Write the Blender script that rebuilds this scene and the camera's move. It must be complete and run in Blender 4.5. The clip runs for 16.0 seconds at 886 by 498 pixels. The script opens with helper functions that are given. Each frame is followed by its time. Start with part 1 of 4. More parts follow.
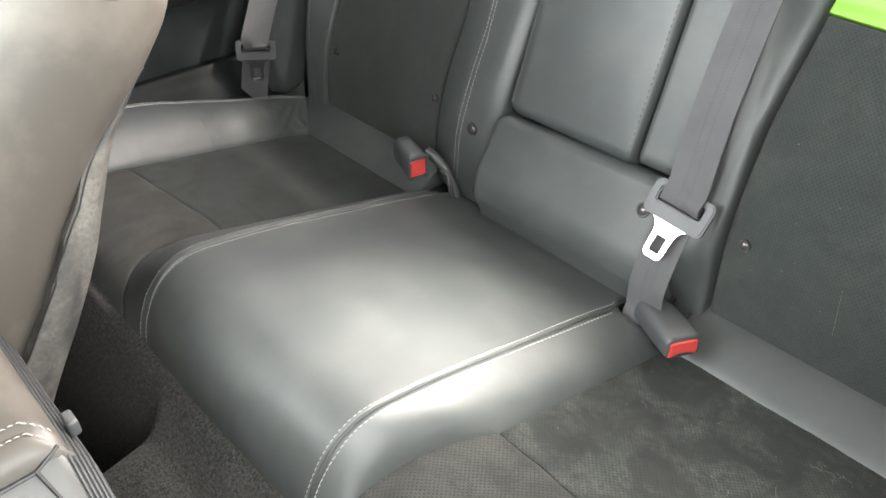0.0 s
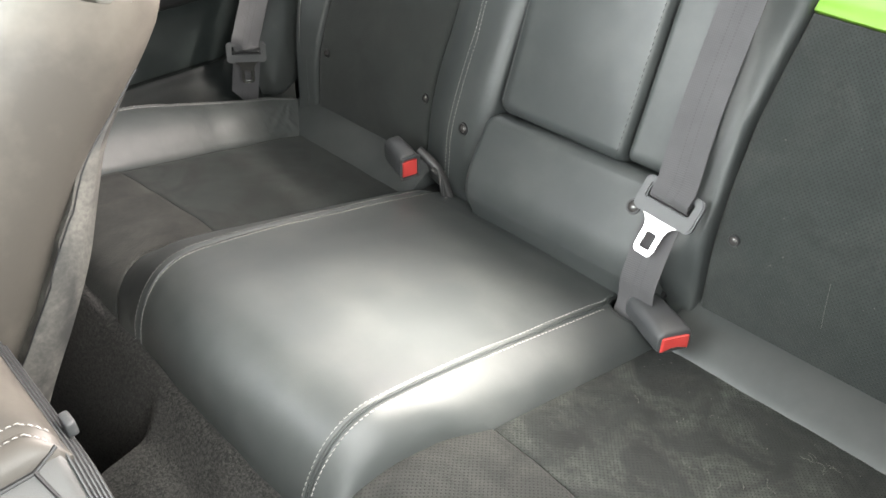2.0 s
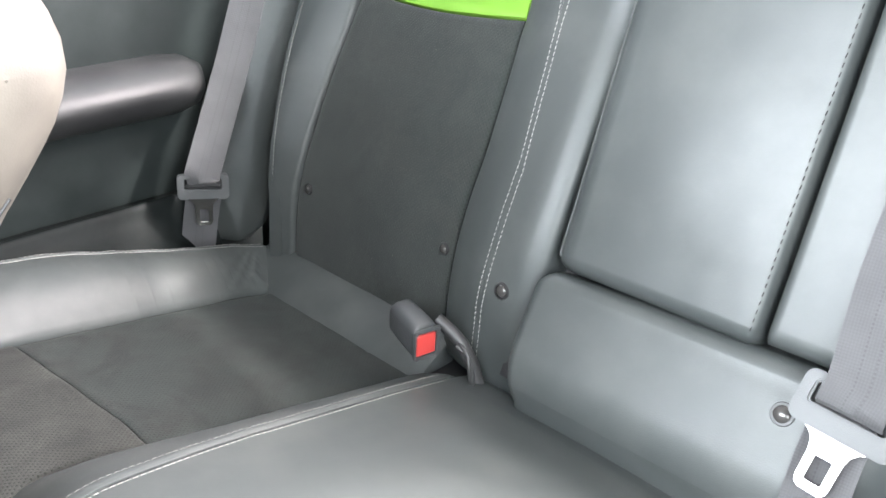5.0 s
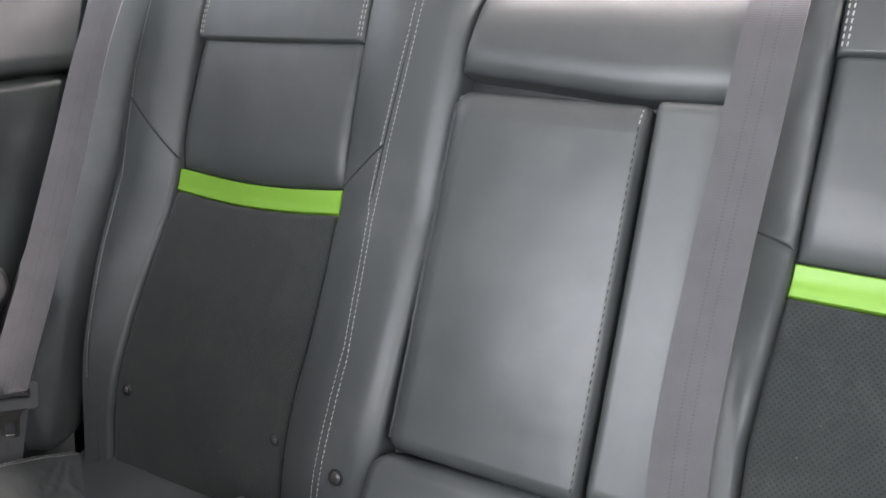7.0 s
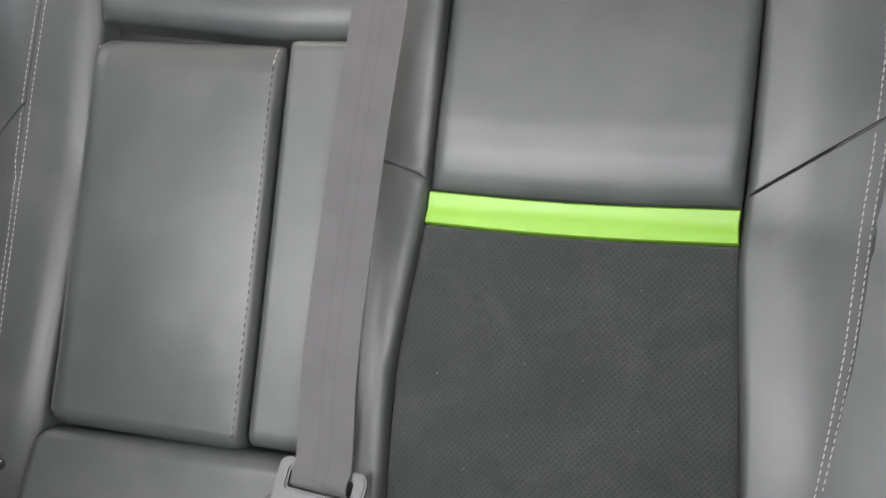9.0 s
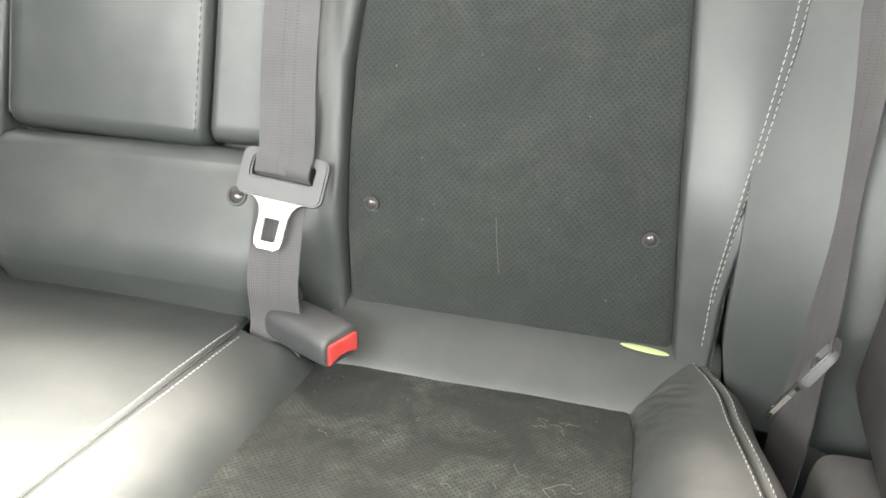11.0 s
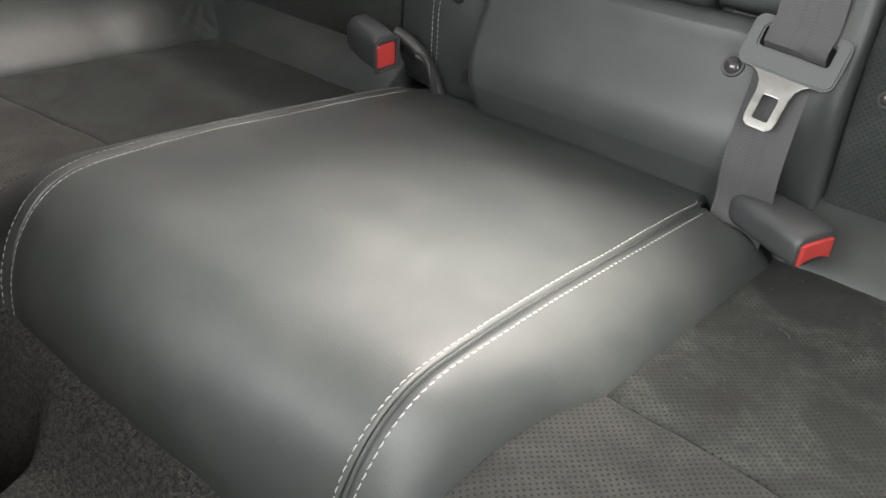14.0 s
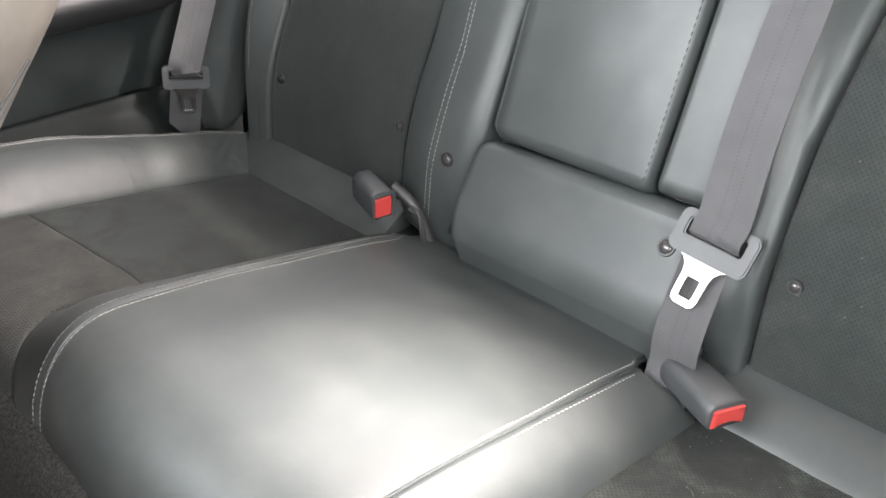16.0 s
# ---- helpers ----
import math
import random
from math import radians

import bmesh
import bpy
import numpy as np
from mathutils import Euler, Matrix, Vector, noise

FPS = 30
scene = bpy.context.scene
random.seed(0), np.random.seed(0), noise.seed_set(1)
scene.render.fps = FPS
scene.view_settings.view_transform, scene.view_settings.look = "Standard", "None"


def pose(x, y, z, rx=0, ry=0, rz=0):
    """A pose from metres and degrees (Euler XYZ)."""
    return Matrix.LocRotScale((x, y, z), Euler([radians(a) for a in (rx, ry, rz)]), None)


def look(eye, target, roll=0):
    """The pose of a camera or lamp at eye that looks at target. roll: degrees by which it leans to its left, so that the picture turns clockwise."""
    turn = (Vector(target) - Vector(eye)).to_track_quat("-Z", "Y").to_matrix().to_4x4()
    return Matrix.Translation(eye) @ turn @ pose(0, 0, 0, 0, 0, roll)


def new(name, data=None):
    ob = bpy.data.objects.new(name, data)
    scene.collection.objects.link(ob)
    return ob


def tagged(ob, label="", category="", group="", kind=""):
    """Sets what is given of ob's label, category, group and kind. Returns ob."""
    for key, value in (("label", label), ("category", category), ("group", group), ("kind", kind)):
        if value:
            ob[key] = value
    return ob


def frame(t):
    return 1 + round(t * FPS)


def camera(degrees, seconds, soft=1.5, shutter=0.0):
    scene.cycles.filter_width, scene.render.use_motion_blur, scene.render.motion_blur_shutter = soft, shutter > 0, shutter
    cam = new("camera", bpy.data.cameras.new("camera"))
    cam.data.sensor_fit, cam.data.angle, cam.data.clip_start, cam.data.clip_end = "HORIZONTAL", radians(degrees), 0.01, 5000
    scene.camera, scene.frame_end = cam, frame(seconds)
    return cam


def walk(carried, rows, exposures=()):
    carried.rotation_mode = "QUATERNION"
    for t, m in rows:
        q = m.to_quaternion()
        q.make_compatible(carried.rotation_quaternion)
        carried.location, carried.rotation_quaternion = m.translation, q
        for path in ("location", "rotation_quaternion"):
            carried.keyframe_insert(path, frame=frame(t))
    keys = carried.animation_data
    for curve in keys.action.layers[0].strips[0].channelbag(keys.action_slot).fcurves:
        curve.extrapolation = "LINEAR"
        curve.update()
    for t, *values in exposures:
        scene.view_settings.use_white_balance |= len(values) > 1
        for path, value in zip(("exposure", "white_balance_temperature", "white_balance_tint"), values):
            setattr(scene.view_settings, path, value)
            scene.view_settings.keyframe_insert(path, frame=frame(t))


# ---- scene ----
# K: metres for one unit of the plan below
K = 0.88
cam = camera(56.0, 16.0, soft=1.6)

PATH = [
    (0, (0.665, -0.739, 1.066), (-0.56, 0.306, -0.121), -2.3),
    (0.5, (0.662, -0.738, 1.055), (-0.564, 0.309, -0.128), -2.4),
    (1, (0.662, -0.739, 1.058), (-0.555, 0.313, -0.129), -2.4),
    (1.5, (0.664, -0.743, 1.071), (-0.551, 0.313, -0.116), -2.5),
    (2, (0.67, -0.746, 1.068), (-0.542, 0.316, -0.117), -2.5),
    (2.5, (0.677, -0.747, 1.072), (-0.53, 0.315, -0.118), -2.5),
    (3, (0.63, -0.705, 1.057), (-0.568, 0.351, -0.146), -2.7),
    (3.2, (0.597, -0.686, 1.038), (-0.6, 0.371, -0.167), -2.6),
    (5.3, (0.342, -0.585, 0.912), (-0.902, 0.755, 0.103), 0.1),
    (5.5, (0.334, -0.584, 0.923), (-0.886, 0.811, 0.17), 0.1),
    (6, (0.32, -0.601, 0.94), (-0.835, 0.918, 0.339), 0.3),
    (6.5, (0.329, -0.626, 0.943), (-0.74, 0.98, 0.415), 0.7),
    (7, (0.374, -0.622, 0.963), (-0.62, 1.027, 0.422), 0.3),
    (7.5, (0.432, -0.593, 0.953), (-0.442, 1.122, 0.41), 0.0),
    (8, (0.478, -0.564, 0.956), (-0.239, 1.22, 0.403), -0.1),
    (8.2, (0.491, -0.557, 0.954), (-0.161, 1.251, 0.399), -0.2),
    (10.3, (0.519, -0.616, 0.861), (0.097, 1.149, 0.022), 0.3),
    (10.5, (0.511, -0.62, 0.851), (0.138, 1.124, -0.054), 1.1),
    (11, (0.526, -0.626, 0.844), (0.128, 1.04, -0.188), 0.9),
    (11.5, (0.531, -0.639, 0.832), (0.107, 0.968, -0.282), 0.9),
    (12, (0.534, -0.663, 0.817), (0.036, 0.87, -0.367), -0.0),
    (12.5, (0.523, -0.694, 0.814), (-0.045, 0.781, -0.411), -0.3),
    (13, (0.475, -0.727, 0.786), (-0.249, 0.675, -0.442), -0.4),
    (13.5, (0.436, -0.702, 0.781), (-0.469, 0.596, -0.443), -0.9),
    (14, (0.409, -0.673, 0.808), (-0.612, 0.525, -0.426), -1.5),
    (14.5, (0.396, -0.65, 0.834), (-0.692, 0.478, -0.408), -1.1),
    (15, (0.39, -0.61, 0.874), (-0.705, 0.502, -0.377), -0.8),
    (15.5, (0.423, -0.624, 0.931), (-0.697, 0.531, -0.257), -0.3),
    (16, (0.509, -0.666, 0.937), (-0.666, 0.545, -0.136), -0.5),
]
EXPOSURE = [(0, 3.42, 6600, 8), (3.2, 3.42, 6600, 8), (5.3, 4.28, 6150, 10), (5.6, 4.28, 6150, 11), (6.2, 3.9, 6250, 14), (7, 3.1, 6350, 16), (8.2, 2.75, 6550, 18), (10.3, 4.1, 6900, 9),
            (11.5, 3.85, 6950, 9), (12.5, 3.78, 6750, 11), (13.1, 3.58, 6700, 10), (13.6, 2.98, 6700, 9), (14.2, 2.76, 6700, 10), (15, 3.02, 6650, 11), (15.5, 3.4, 6550, 12), (16, 3.6, 6500, 12)]
walk(cam, [(t, look(Vector(eye) * K, Vector(target) * K, roll)) for t, eye, target, roll in PATH], EXPOSURE)

# ---- world and large lights ----
world = bpy.data.worlds.new("sky")
scene.world = world
world.use_nodes = True
wn = world.node_tree.nodes
sky = wn.new("ShaderNodeTexSky")
sky.sky_type = "NISHITA"
sky.sun_disc = False
sky.sun_elevation = radians(47)
sky.sun_rotation = radians(52)
world.node_tree.links.new(sky.outputs[0], wn["Background"].inputs[0])
wn["Background"].inputs[1].default_value = 0.013


def window_light(name, at, target, w, h, watts, colour=(1, 1, 1)):
    """Daylight area lamp: in the opening of a window or door, or as added fill."""
    lamp = bpy.data.lights.new(name, "AREA")
    lamp.shape, lamp.size, lamp.size_y, lamp.energy, lamp.color = "RECTANGLE", w * K, h * K, watts, colour
    ob = new(name, lamp)
    ob.matrix_world = look(Vector(at) * K, Vector(target) * K)
    return ob


SUN_FROM = Vector((0.52, 0.40, 0.75)).normalized()
sun = bpy.data.lights.new("sun", "SUN")
sun.energy, sun.angle, sun.color = 3.9, radians(10), (1.0, 0.95, 0.88)
sun_ob = new("sun", sun)
sun_ob.rotation_mode = "QUATERNION"
sun_ob.rotation_quaternion = SUN_FROM.to_track_quat("Z", "Y")
window_light("rear_window_daylight", (0.11, 0.545, 1.277), (0.06, -0.30, 0.4), 0.98, 0.26, 7.5, (1.0, 0.89, 0.855))
window_light("quarter_window_daylight", (-0.78, 0.10, 1.24), (0.1, -0.2, 0.4), 0.45, 0.28, 0.15, (0.95, 0.98, 1.0))
window_light("right_door_daylight", (1.00, -0.62, 1.00), (-0.20, -0.26, 0.42), 0.6, 0.6, 2.3, (0.97, 0.98, 0.96))
# Fill lamp added inside the closed left wall, to lift the seat backs.
window_light("left_front_fill", (-0.72, -0.86, 1.22), (0.2, 0.2, 0.72), 0.7, 0.28, 0.55, (0.94, 0.98, 1.0))
window_light("windscreen_daylight", (-0.05, -1.56, 1.22), (0.0, 0.2, 0.60), 1.20, 0.42, 5.9, (0.94, 0.98, 1.0))


# ---- materials ----
def material(name, colour, rough=0.5, metal=0.0, build=None, **more):
    m = bpy.data.materials.new(name)
    m.use_nodes = True
    b = m.node_tree.nodes["Principled BSDF"]
    b.inputs["Base Color"].default_value = (*colour, 1)
    b.inputs["Roughness"].default_value = rough
    b.inputs["Metallic"].default_value = metal
    for key, value in more.items():
        b.inputs[key.replace("_", " ")].default_value = value
    if build:
        build(m.node_tree, b)
    return m


def node(tree, kind, links=None, **values):
    n = tree.nodes.new(kind)
    for key, value in values.items():
        if key in n.inputs:
            n.inputs[key].default_value = value
        else:
            n.inputs[int(key[1:])].default_value = value
    for key, socket in (links or {}).items():
        tree.links.new(socket, n.inputs[key])
    return n


def maths(tree, op, a, b=None):
    n = tree.nodes.new("ShaderNodeMath")
    n.operation = op
    for i, v in enumerate((a, b)):
        if v is None:
            continue
        if isinstance(v, (int, float)):
            n.inputs[i].default_value = v
        else:
            tree.links.new(v, n.inputs[i])
    return n.outputs[0]


def mix_colour(tree, factor, a, b):
    n = tree.nodes.new("ShaderNodeMix")
    n.data_type = "RGBA"
    tree.links.new(factor, n.inputs[0])
    for i, v in ((6, a), (7, b)):
        if isinstance(v, tuple):
            n.inputs[i].default_value = (*v, 1)
        else:
            tree.links.new(v, n.inputs[i])
    return n.outputs[2]


def ramp(tree, value, lo, hi, a=0.0, b=1.0):
    n = tree.nodes.new("ShaderNodeMapRange")
    tree.links.new(value, n.inputs[0])
    for i, v in enumerate((lo, hi, a, b)):
        n.inputs[1 + i].default_value = v
    return n.outputs[0]


def bump(tree, b, height, strength, distance):
    n = node(tree, "ShaderNodeBump", {"Height": height}, Strength=strength, Distance=distance)
    tree.links.new(n.outputs[0], b.inputs["Normal"])


def place(tree):
    return tree.nodes.new("ShaderNodeTexCoord").outputs["Object"]


def leather_nodes(colour, dust, rough_lo, rough_hi):
    def build(tree, b):
        c = place(tree)
        grain = node(tree, "ShaderNodeTexVoronoi", {"Vector": c}, Scale=900.0)
        blotch = node(tree, "ShaderNodeTexNoise", {"Vector": c}, Scale=9.0, Detail=5.0, Roughness=0.6)
        fine = node(tree, "ShaderNodeTexNoise", {"Vector": c}, Scale=160.0, Detail=3.0)
        crease = node(tree, "ShaderNodeTexNoise", {"Vector": c}, Scale=28.0, Detail=6.0, Distortion=1.2)
        worn = ramp(tree, blotch.outputs[0], 0.45, 0.72)
        tree.links.new(mix_colour(tree, worn, colour, dust), b.inputs["Base Color"])
        mixed = maths(tree, "ADD", blotch.outputs[0], maths(tree, "MULTIPLY", fine.outputs[0], 0.35))
        tree.links.new(ramp(tree, mixed, 0.45, 0.95, rough_lo, rough_hi), b.inputs["Roughness"])
        h = maths(tree, "ADD", maths(tree, "MULTIPLY", grain.outputs[0], 0.8), maths(tree, "MULTIPLY", crease.outputs[0], 0.8))
        bump(tree, b, h, 0.07, 0.0009)
    return build


def suede_nodes(holes, dust, lo, hi, brush=0.7, soil=(0.17, 0.16, 0.14)):
    """Brushed suede with rows of small holes; dust rubbed into the nap."""
    def build(tree, b):
        c = place(tree)
        uv = tree.nodes.new("ShaderNodeTexCoord").outputs["UV"]
        xy = tree.nodes.new("ShaderNodeSeparateXYZ")
        tree.links.new(uv, xy.inputs[0])
        p = 0.0049
        row = maths(tree, "DIVIDE", xy.outputs[1], p * 0.55)
        odd = maths(tree, "MULTIPLY", maths(tree, "MODULO", maths(tree, "FLOOR", row), 2.0), 0.5)
        fx = maths(tree, "SUBTRACT", maths(tree, "FRACT", maths(tree, "ADD", maths(tree, "DIVIDE", xy.outputs[0], p), odd)), 0.5)
        fy = maths(tree, "MULTIPLY", maths(tree, "SUBTRACT", maths(tree, "FRACT", row), 0.5), 0.55)
        d = maths(tree, "SQRT", maths(tree, "ADD", maths(tree, "MULTIPLY", fx, fx), maths(tree, "MULTIPLY", fy, fy)))
        hole = ramp(tree, d, 0.155, 0.205, 1.0, 0.0)
        nap = node(tree, "ShaderNodeTexNoise", {"Vector": c}, Scale=330.0, Detail=5.0, Roughness=0.8)
        brushed = node(tree, "ShaderNodeTexNoise", {"Vector": c}, Scale=16.0, Detail=8.0, Roughness=0.62, Distortion=0.8)
        rub = node(tree, "ShaderNodeTexNoise", {"Vector": c}, Scale=120.0, Detail=6.0, Roughness=0.8)
        swirl = node(tree, "ShaderNodeTexNoise", {"Vector": c}, Scale=9.0, Detail=5.0, Distortion=2.2)
        patchy = maths(tree, "MULTIPLY", ramp(tree, brushed.outputs[0], 0.42, 0.74), ramp(tree, rub.outputs[0], 0.34, 0.72))
        base = mix_colour(tree, maths(tree, "ADD", ramp(tree, nap.outputs[0], 0.3, 0.7, 0.0, 0.6), ramp(tree, swirl.outputs[0], 0.38, 0.62, 0.0, brush)), lo, hi)
        dusty = mix_colour(tree, maths(tree, "MULTIPLY", patchy, dust), base, soil)
        shown = maths(tree, "MULTIPLY", hole, ramp(tree, brushed.outputs[0], 0.34, 0.62, holes, holes * 0.85))
        tree.links.new(mix_colour(tree, shown, dusty, (0.0008, 0.0008, 0.0008)), b.inputs["Base Color"])
        h = maths(tree, "SUBTRACT", maths(tree, "MULTIPLY", nap.outputs[0], 0.7), shown)
        bump(tree, b, h, 0.6, 0.0008)
    return build


def webbing_nodes(tree, b):
    uv = tree.nodes.new("ShaderNodeTexCoord").outputs["UV"]
    xy = tree.nodes.new("ShaderNodeSeparateXYZ")
    tree.links.new(uv, xy.inputs[0])
    ribs = maths(tree, "SINE", maths(tree, "MULTIPLY", xy.outputs[0], 6.283 * 22))
    weave = maths(tree, "SINE", maths(tree, "MULTIPLY", xy.outputs[1], 6.283 * 420))
    dash = ramp(tree, maths(tree, "SINE", maths(tree, "MULTIPLY", xy.outputs[1], 6.283 * 300)), -0.3, 0.3)
    lines = None
    for at in (0.39, 0.60):
        d = maths(tree, "ABSOLUTE", maths(tree, "SUBTRACT", xy.outputs[0], at))
        line = ramp(tree, d, 0.010, 0.022, 1.0, 0.0)
        lines = line if lines is None else maths(tree, "MAXIMUM", lines, line)
    lines = maths(tree, "MULTIPLY", lines, dash)
    cloud = node(tree, "ShaderNodeTexNoise", {"Vector": place(tree)}, Scale=30.0, Detail=4.0)
    h = maths(tree, "ADD", ribs, maths(tree, "MULTIPLY", weave, 0.6))
    tint = maths(tree, "ADD", ramp(tree, h, -1.5, 1.5, 0.0, 0.16), maths(tree, "MULTIPLY", cloud.outputs[0], 0.6))
    base = mix_colour(tree, tint, (0.040, 0.040, 0.042), (0.084, 0.082, 0.085))
    tree.links.new(mix_colour(tree, maths(tree, "MULTIPLY", lines, 0.3), base, (0.02, 0.02, 0.021)), b.inputs["Base Color"])
    bump(tree, b, maths(tree, "SUBTRACT", h, maths(tree, "MULTIPLY", lines, 2.0)), 0.16, 0.0005)


def carpet_nodes(tree, b):
    """Short cut pile: fine tufts, with pale lint caught in it."""
    c = place(tree)
    loops = node(tree, "ShaderNodeTexNoise", {"Vector": c}, Scale=560.0, Detail=2.0, Roughness=0.8)
    tufts = node(tree, "ShaderNodeTexNoise", {"Vector": c}, Scale=260.0, Detail=4.0, Roughness=0.75)
    worn = node(tree, "ShaderNodeTexNoise", {"Vector": c}, Scale=22.0, Detail=5.0, Roughness=0.65)
    base = mix_colour(tree, ramp(tree, maths(tree, "MULTIPLY", loops.outputs[0], tufts.outputs[0]), 0.17, 0.34), (0.005, 0.005, 0.0048), (0.048, 0.046, 0.043))
    speck = maths(tree, "MULTIPLY", ramp(tree, tufts.outputs[0], 0.60, 0.72), ramp(tree, worn.outputs[0], 0.45, 0.7))
    tree.links.new(mix_colour(tree, speck, base, (0.12, 0.112, 0.10)), b.inputs["Base Color"])
    bump(tree, b, maths(tree, "ADD", loops.outputs[0], maths(tree, "MULTIPLY", tufts.outputs[0], 1.5)), 0.8, 0.0020)


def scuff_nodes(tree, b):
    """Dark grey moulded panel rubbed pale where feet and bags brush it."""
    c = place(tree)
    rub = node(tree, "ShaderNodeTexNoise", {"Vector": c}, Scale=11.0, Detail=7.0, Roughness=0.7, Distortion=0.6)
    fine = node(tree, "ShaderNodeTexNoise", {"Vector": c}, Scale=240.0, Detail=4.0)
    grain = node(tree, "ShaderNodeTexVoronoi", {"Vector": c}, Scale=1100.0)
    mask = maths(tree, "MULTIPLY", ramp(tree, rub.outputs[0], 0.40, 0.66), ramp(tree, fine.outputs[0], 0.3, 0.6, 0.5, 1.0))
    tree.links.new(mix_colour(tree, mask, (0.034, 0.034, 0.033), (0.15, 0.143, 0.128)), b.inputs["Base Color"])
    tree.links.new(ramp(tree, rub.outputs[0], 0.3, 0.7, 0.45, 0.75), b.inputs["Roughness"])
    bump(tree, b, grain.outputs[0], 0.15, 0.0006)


def steel_nodes(tree, b):
    c = place(tree)
    cloud = node(tree, "ShaderNodeTexNoise", {"Vector": c}, Scale=60.0, Detail=5.0)
    scratch = node(tree, "ShaderNodeTexNoise", {"Vector": c}, Scale=90.0, Detail=3.0)
    tree.links.new(mix_colour(tree, ramp(tree, cloud.outputs[0], 0.35, 0.65), (0.21, 0.208, 0.20), (0.29, 0.287, 0.277)), b.inputs["Base Color"])
    tree.links.new(ramp(tree, scratch.outputs[0], 0.3, 0.7, 0.10, 0.20), b.inputs["Roughness"])


def plastic_nodes(lo, hi):
    def build(tree, b):
        c = place(tree)
        grain = node(tree, "ShaderNodeTexVoronoi", {"Vector": c}, Scale=1100.0)
        cloud = node(tree, "ShaderNodeTexNoise", {"Vector": c}, Scale=14.0, Detail=6.0, Roughness=0.65)
        tree.links.new(mix_colour(tree, ramp(tree, cloud.outputs[0], 0.35, 0.75), lo, hi), b.inputs["Base Color"])
        tree.links.new(ramp(tree, cloud.outputs[0], 0.3, 0.7, 0.42, 0.58), b.inputs["Roughness"])
        bump(tree, b, grain.outputs[0], 0.15, 0.0006)
    return build


LEATHER = material("black_leather", (0.05, 0.05, 0.05), build=leather_nodes((0.0392, 0.0437, 0.0436), (0.0562, 0.0605, 0.0590), 0.42, 0.49), Specular_IOR_Level=0.42)
MATTE_LEATHER = material("soft_matte_leather", (0.05, 0.05, 0.05), build=leather_nodes((0.042, 0.047, 0.0465), (0.061, 0.065, 0.063), 0.46, 0.60), Specular_IOR_Level=0.42)
SIDE_LEATHER = material("worn_seat_side_leather", (0.06, 0.06, 0.06), build=leather_nodes((0.058, 0.053, 0.046), (0.108, 0.098, 0.083), 0.46, 0.64))
SUEDE = material("black_suede", (0.03, 0.03, 0.03), 0.95, build=suede_nodes(0.66, 0.10, (0.0084, 0.0110, 0.0103), (0.0220, 0.0270, 0.0253), 0.30), Sheen_Weight=0.10, Sheen_Roughness=0.5)
SUEDE_DUSTY = material("dusty_suede", (0.03, 0.03, 0.03), 0.95, build=suede_nodes(1.0, 0.85, (0.0030, 0.0039, 0.0034), (0.0108, 0.0130, 0.0115), 1.0, (0.094, 0.106, 0.090)), Sheen_Weight=0.03, Sheen_Roughness=0.5)
SUEDE_SEAT = material("seat_suede", (0.03, 0.03, 0.03), 0.95, build=suede_nodes(1.0, 0.12, (0.0026, 0.0041, 0.0037), (0.0125, 0.0172, 0.0158), 1.0), Sheen_Weight=0.04, Sheen_Roughness=0.5)
SUEDE_FRONT = material("worn_front_suede", (0.03, 0.03, 0.03), 0.95, build=suede_nodes(1.0, 0.40, (0.0066, 0.0074, 0.0066), (0.0194, 0.0206, 0.0184), 0.7, (0.104, 0.107, 0.093)), Sheen_Weight=0.03, Sheen_Roughness=0.5)
GREEN = material("green_leather", (0.17, 0.38, 0.03), build=leather_nodes((0.125, 0.265, 0.018), (0.145, 0.295, 0.026), 0.45, 0.55))
WEB = material("belt_webbing", (0.07, 0.07, 0.07), 0.75, build=webbing_nodes, Sheen_Weight=0.06, Specular_IOR_Level=0.3)
CARPET = material("black_carpet", (0.03, 0.03, 0.03), 1.0, build=carpet_nodes)
PLASTIC = material("black_plastic", (0.03, 0.03, 0.03), 0.5, build=plastic_nodes((0.022, 0.022, 0.023), (0.038, 0.038, 0.038)))
TRIM = material("grey_black_trim", (0.04, 0.04, 0.04), 0.5, build=plastic_nodes((0.030, 0.033, 0.034), (0.048, 0.050, 0.050)))
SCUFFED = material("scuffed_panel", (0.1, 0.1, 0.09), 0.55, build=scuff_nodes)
DARK_TRIM = material("black_trim", (0.02, 0.02, 0.02), 0.6, build=plastic_nodes((0.0110, 0.0140, 0.0138), (0.0185, 0.0228, 0.0224)), Specular_IOR_Level=0.18)
BLACK_LINING = material("black_lining", (0.006, 0.006, 0.006), 0.9, build=plastic_nodes((0.0050, 0.0062, 0.0062), (0.0095, 0.0115, 0.0115)), Specular_IOR_Level=0.08)
PALE_TRIM = material("grey_trim", (0.06, 0.06, 0.06), 0.55, build=plastic_nodes((0.046, 0.048, 0.047), (0.066, 0.067, 0.066)))
BUCKLE = material("buckle_plastic", (0.05, 0.05, 0.05), 0.5, build=plastic_nodes((0.041, 0.043, 0.045), (0.058, 0.060, 0.062)))
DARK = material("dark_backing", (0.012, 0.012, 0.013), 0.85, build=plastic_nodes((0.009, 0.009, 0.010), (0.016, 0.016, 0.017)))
STEEL = material("polished_steel", (0.4, 0.39, 0.37), 0.26, 1.0, build=steel_nodes)
RED = material("red_button", (0.44, 0.045, 0.040), 0.4)
THREAD = material("pale_thread", (0.30, 0.296, 0.28), 0.8)
BLACK_THREAD = material("black_thread", (0.016, 0.016, 0.016), 0.9, Specular_IOR_Level=0.1)
TAG = material("pale_green_tag", (0.42, 0.55, 0.24), 0.7)
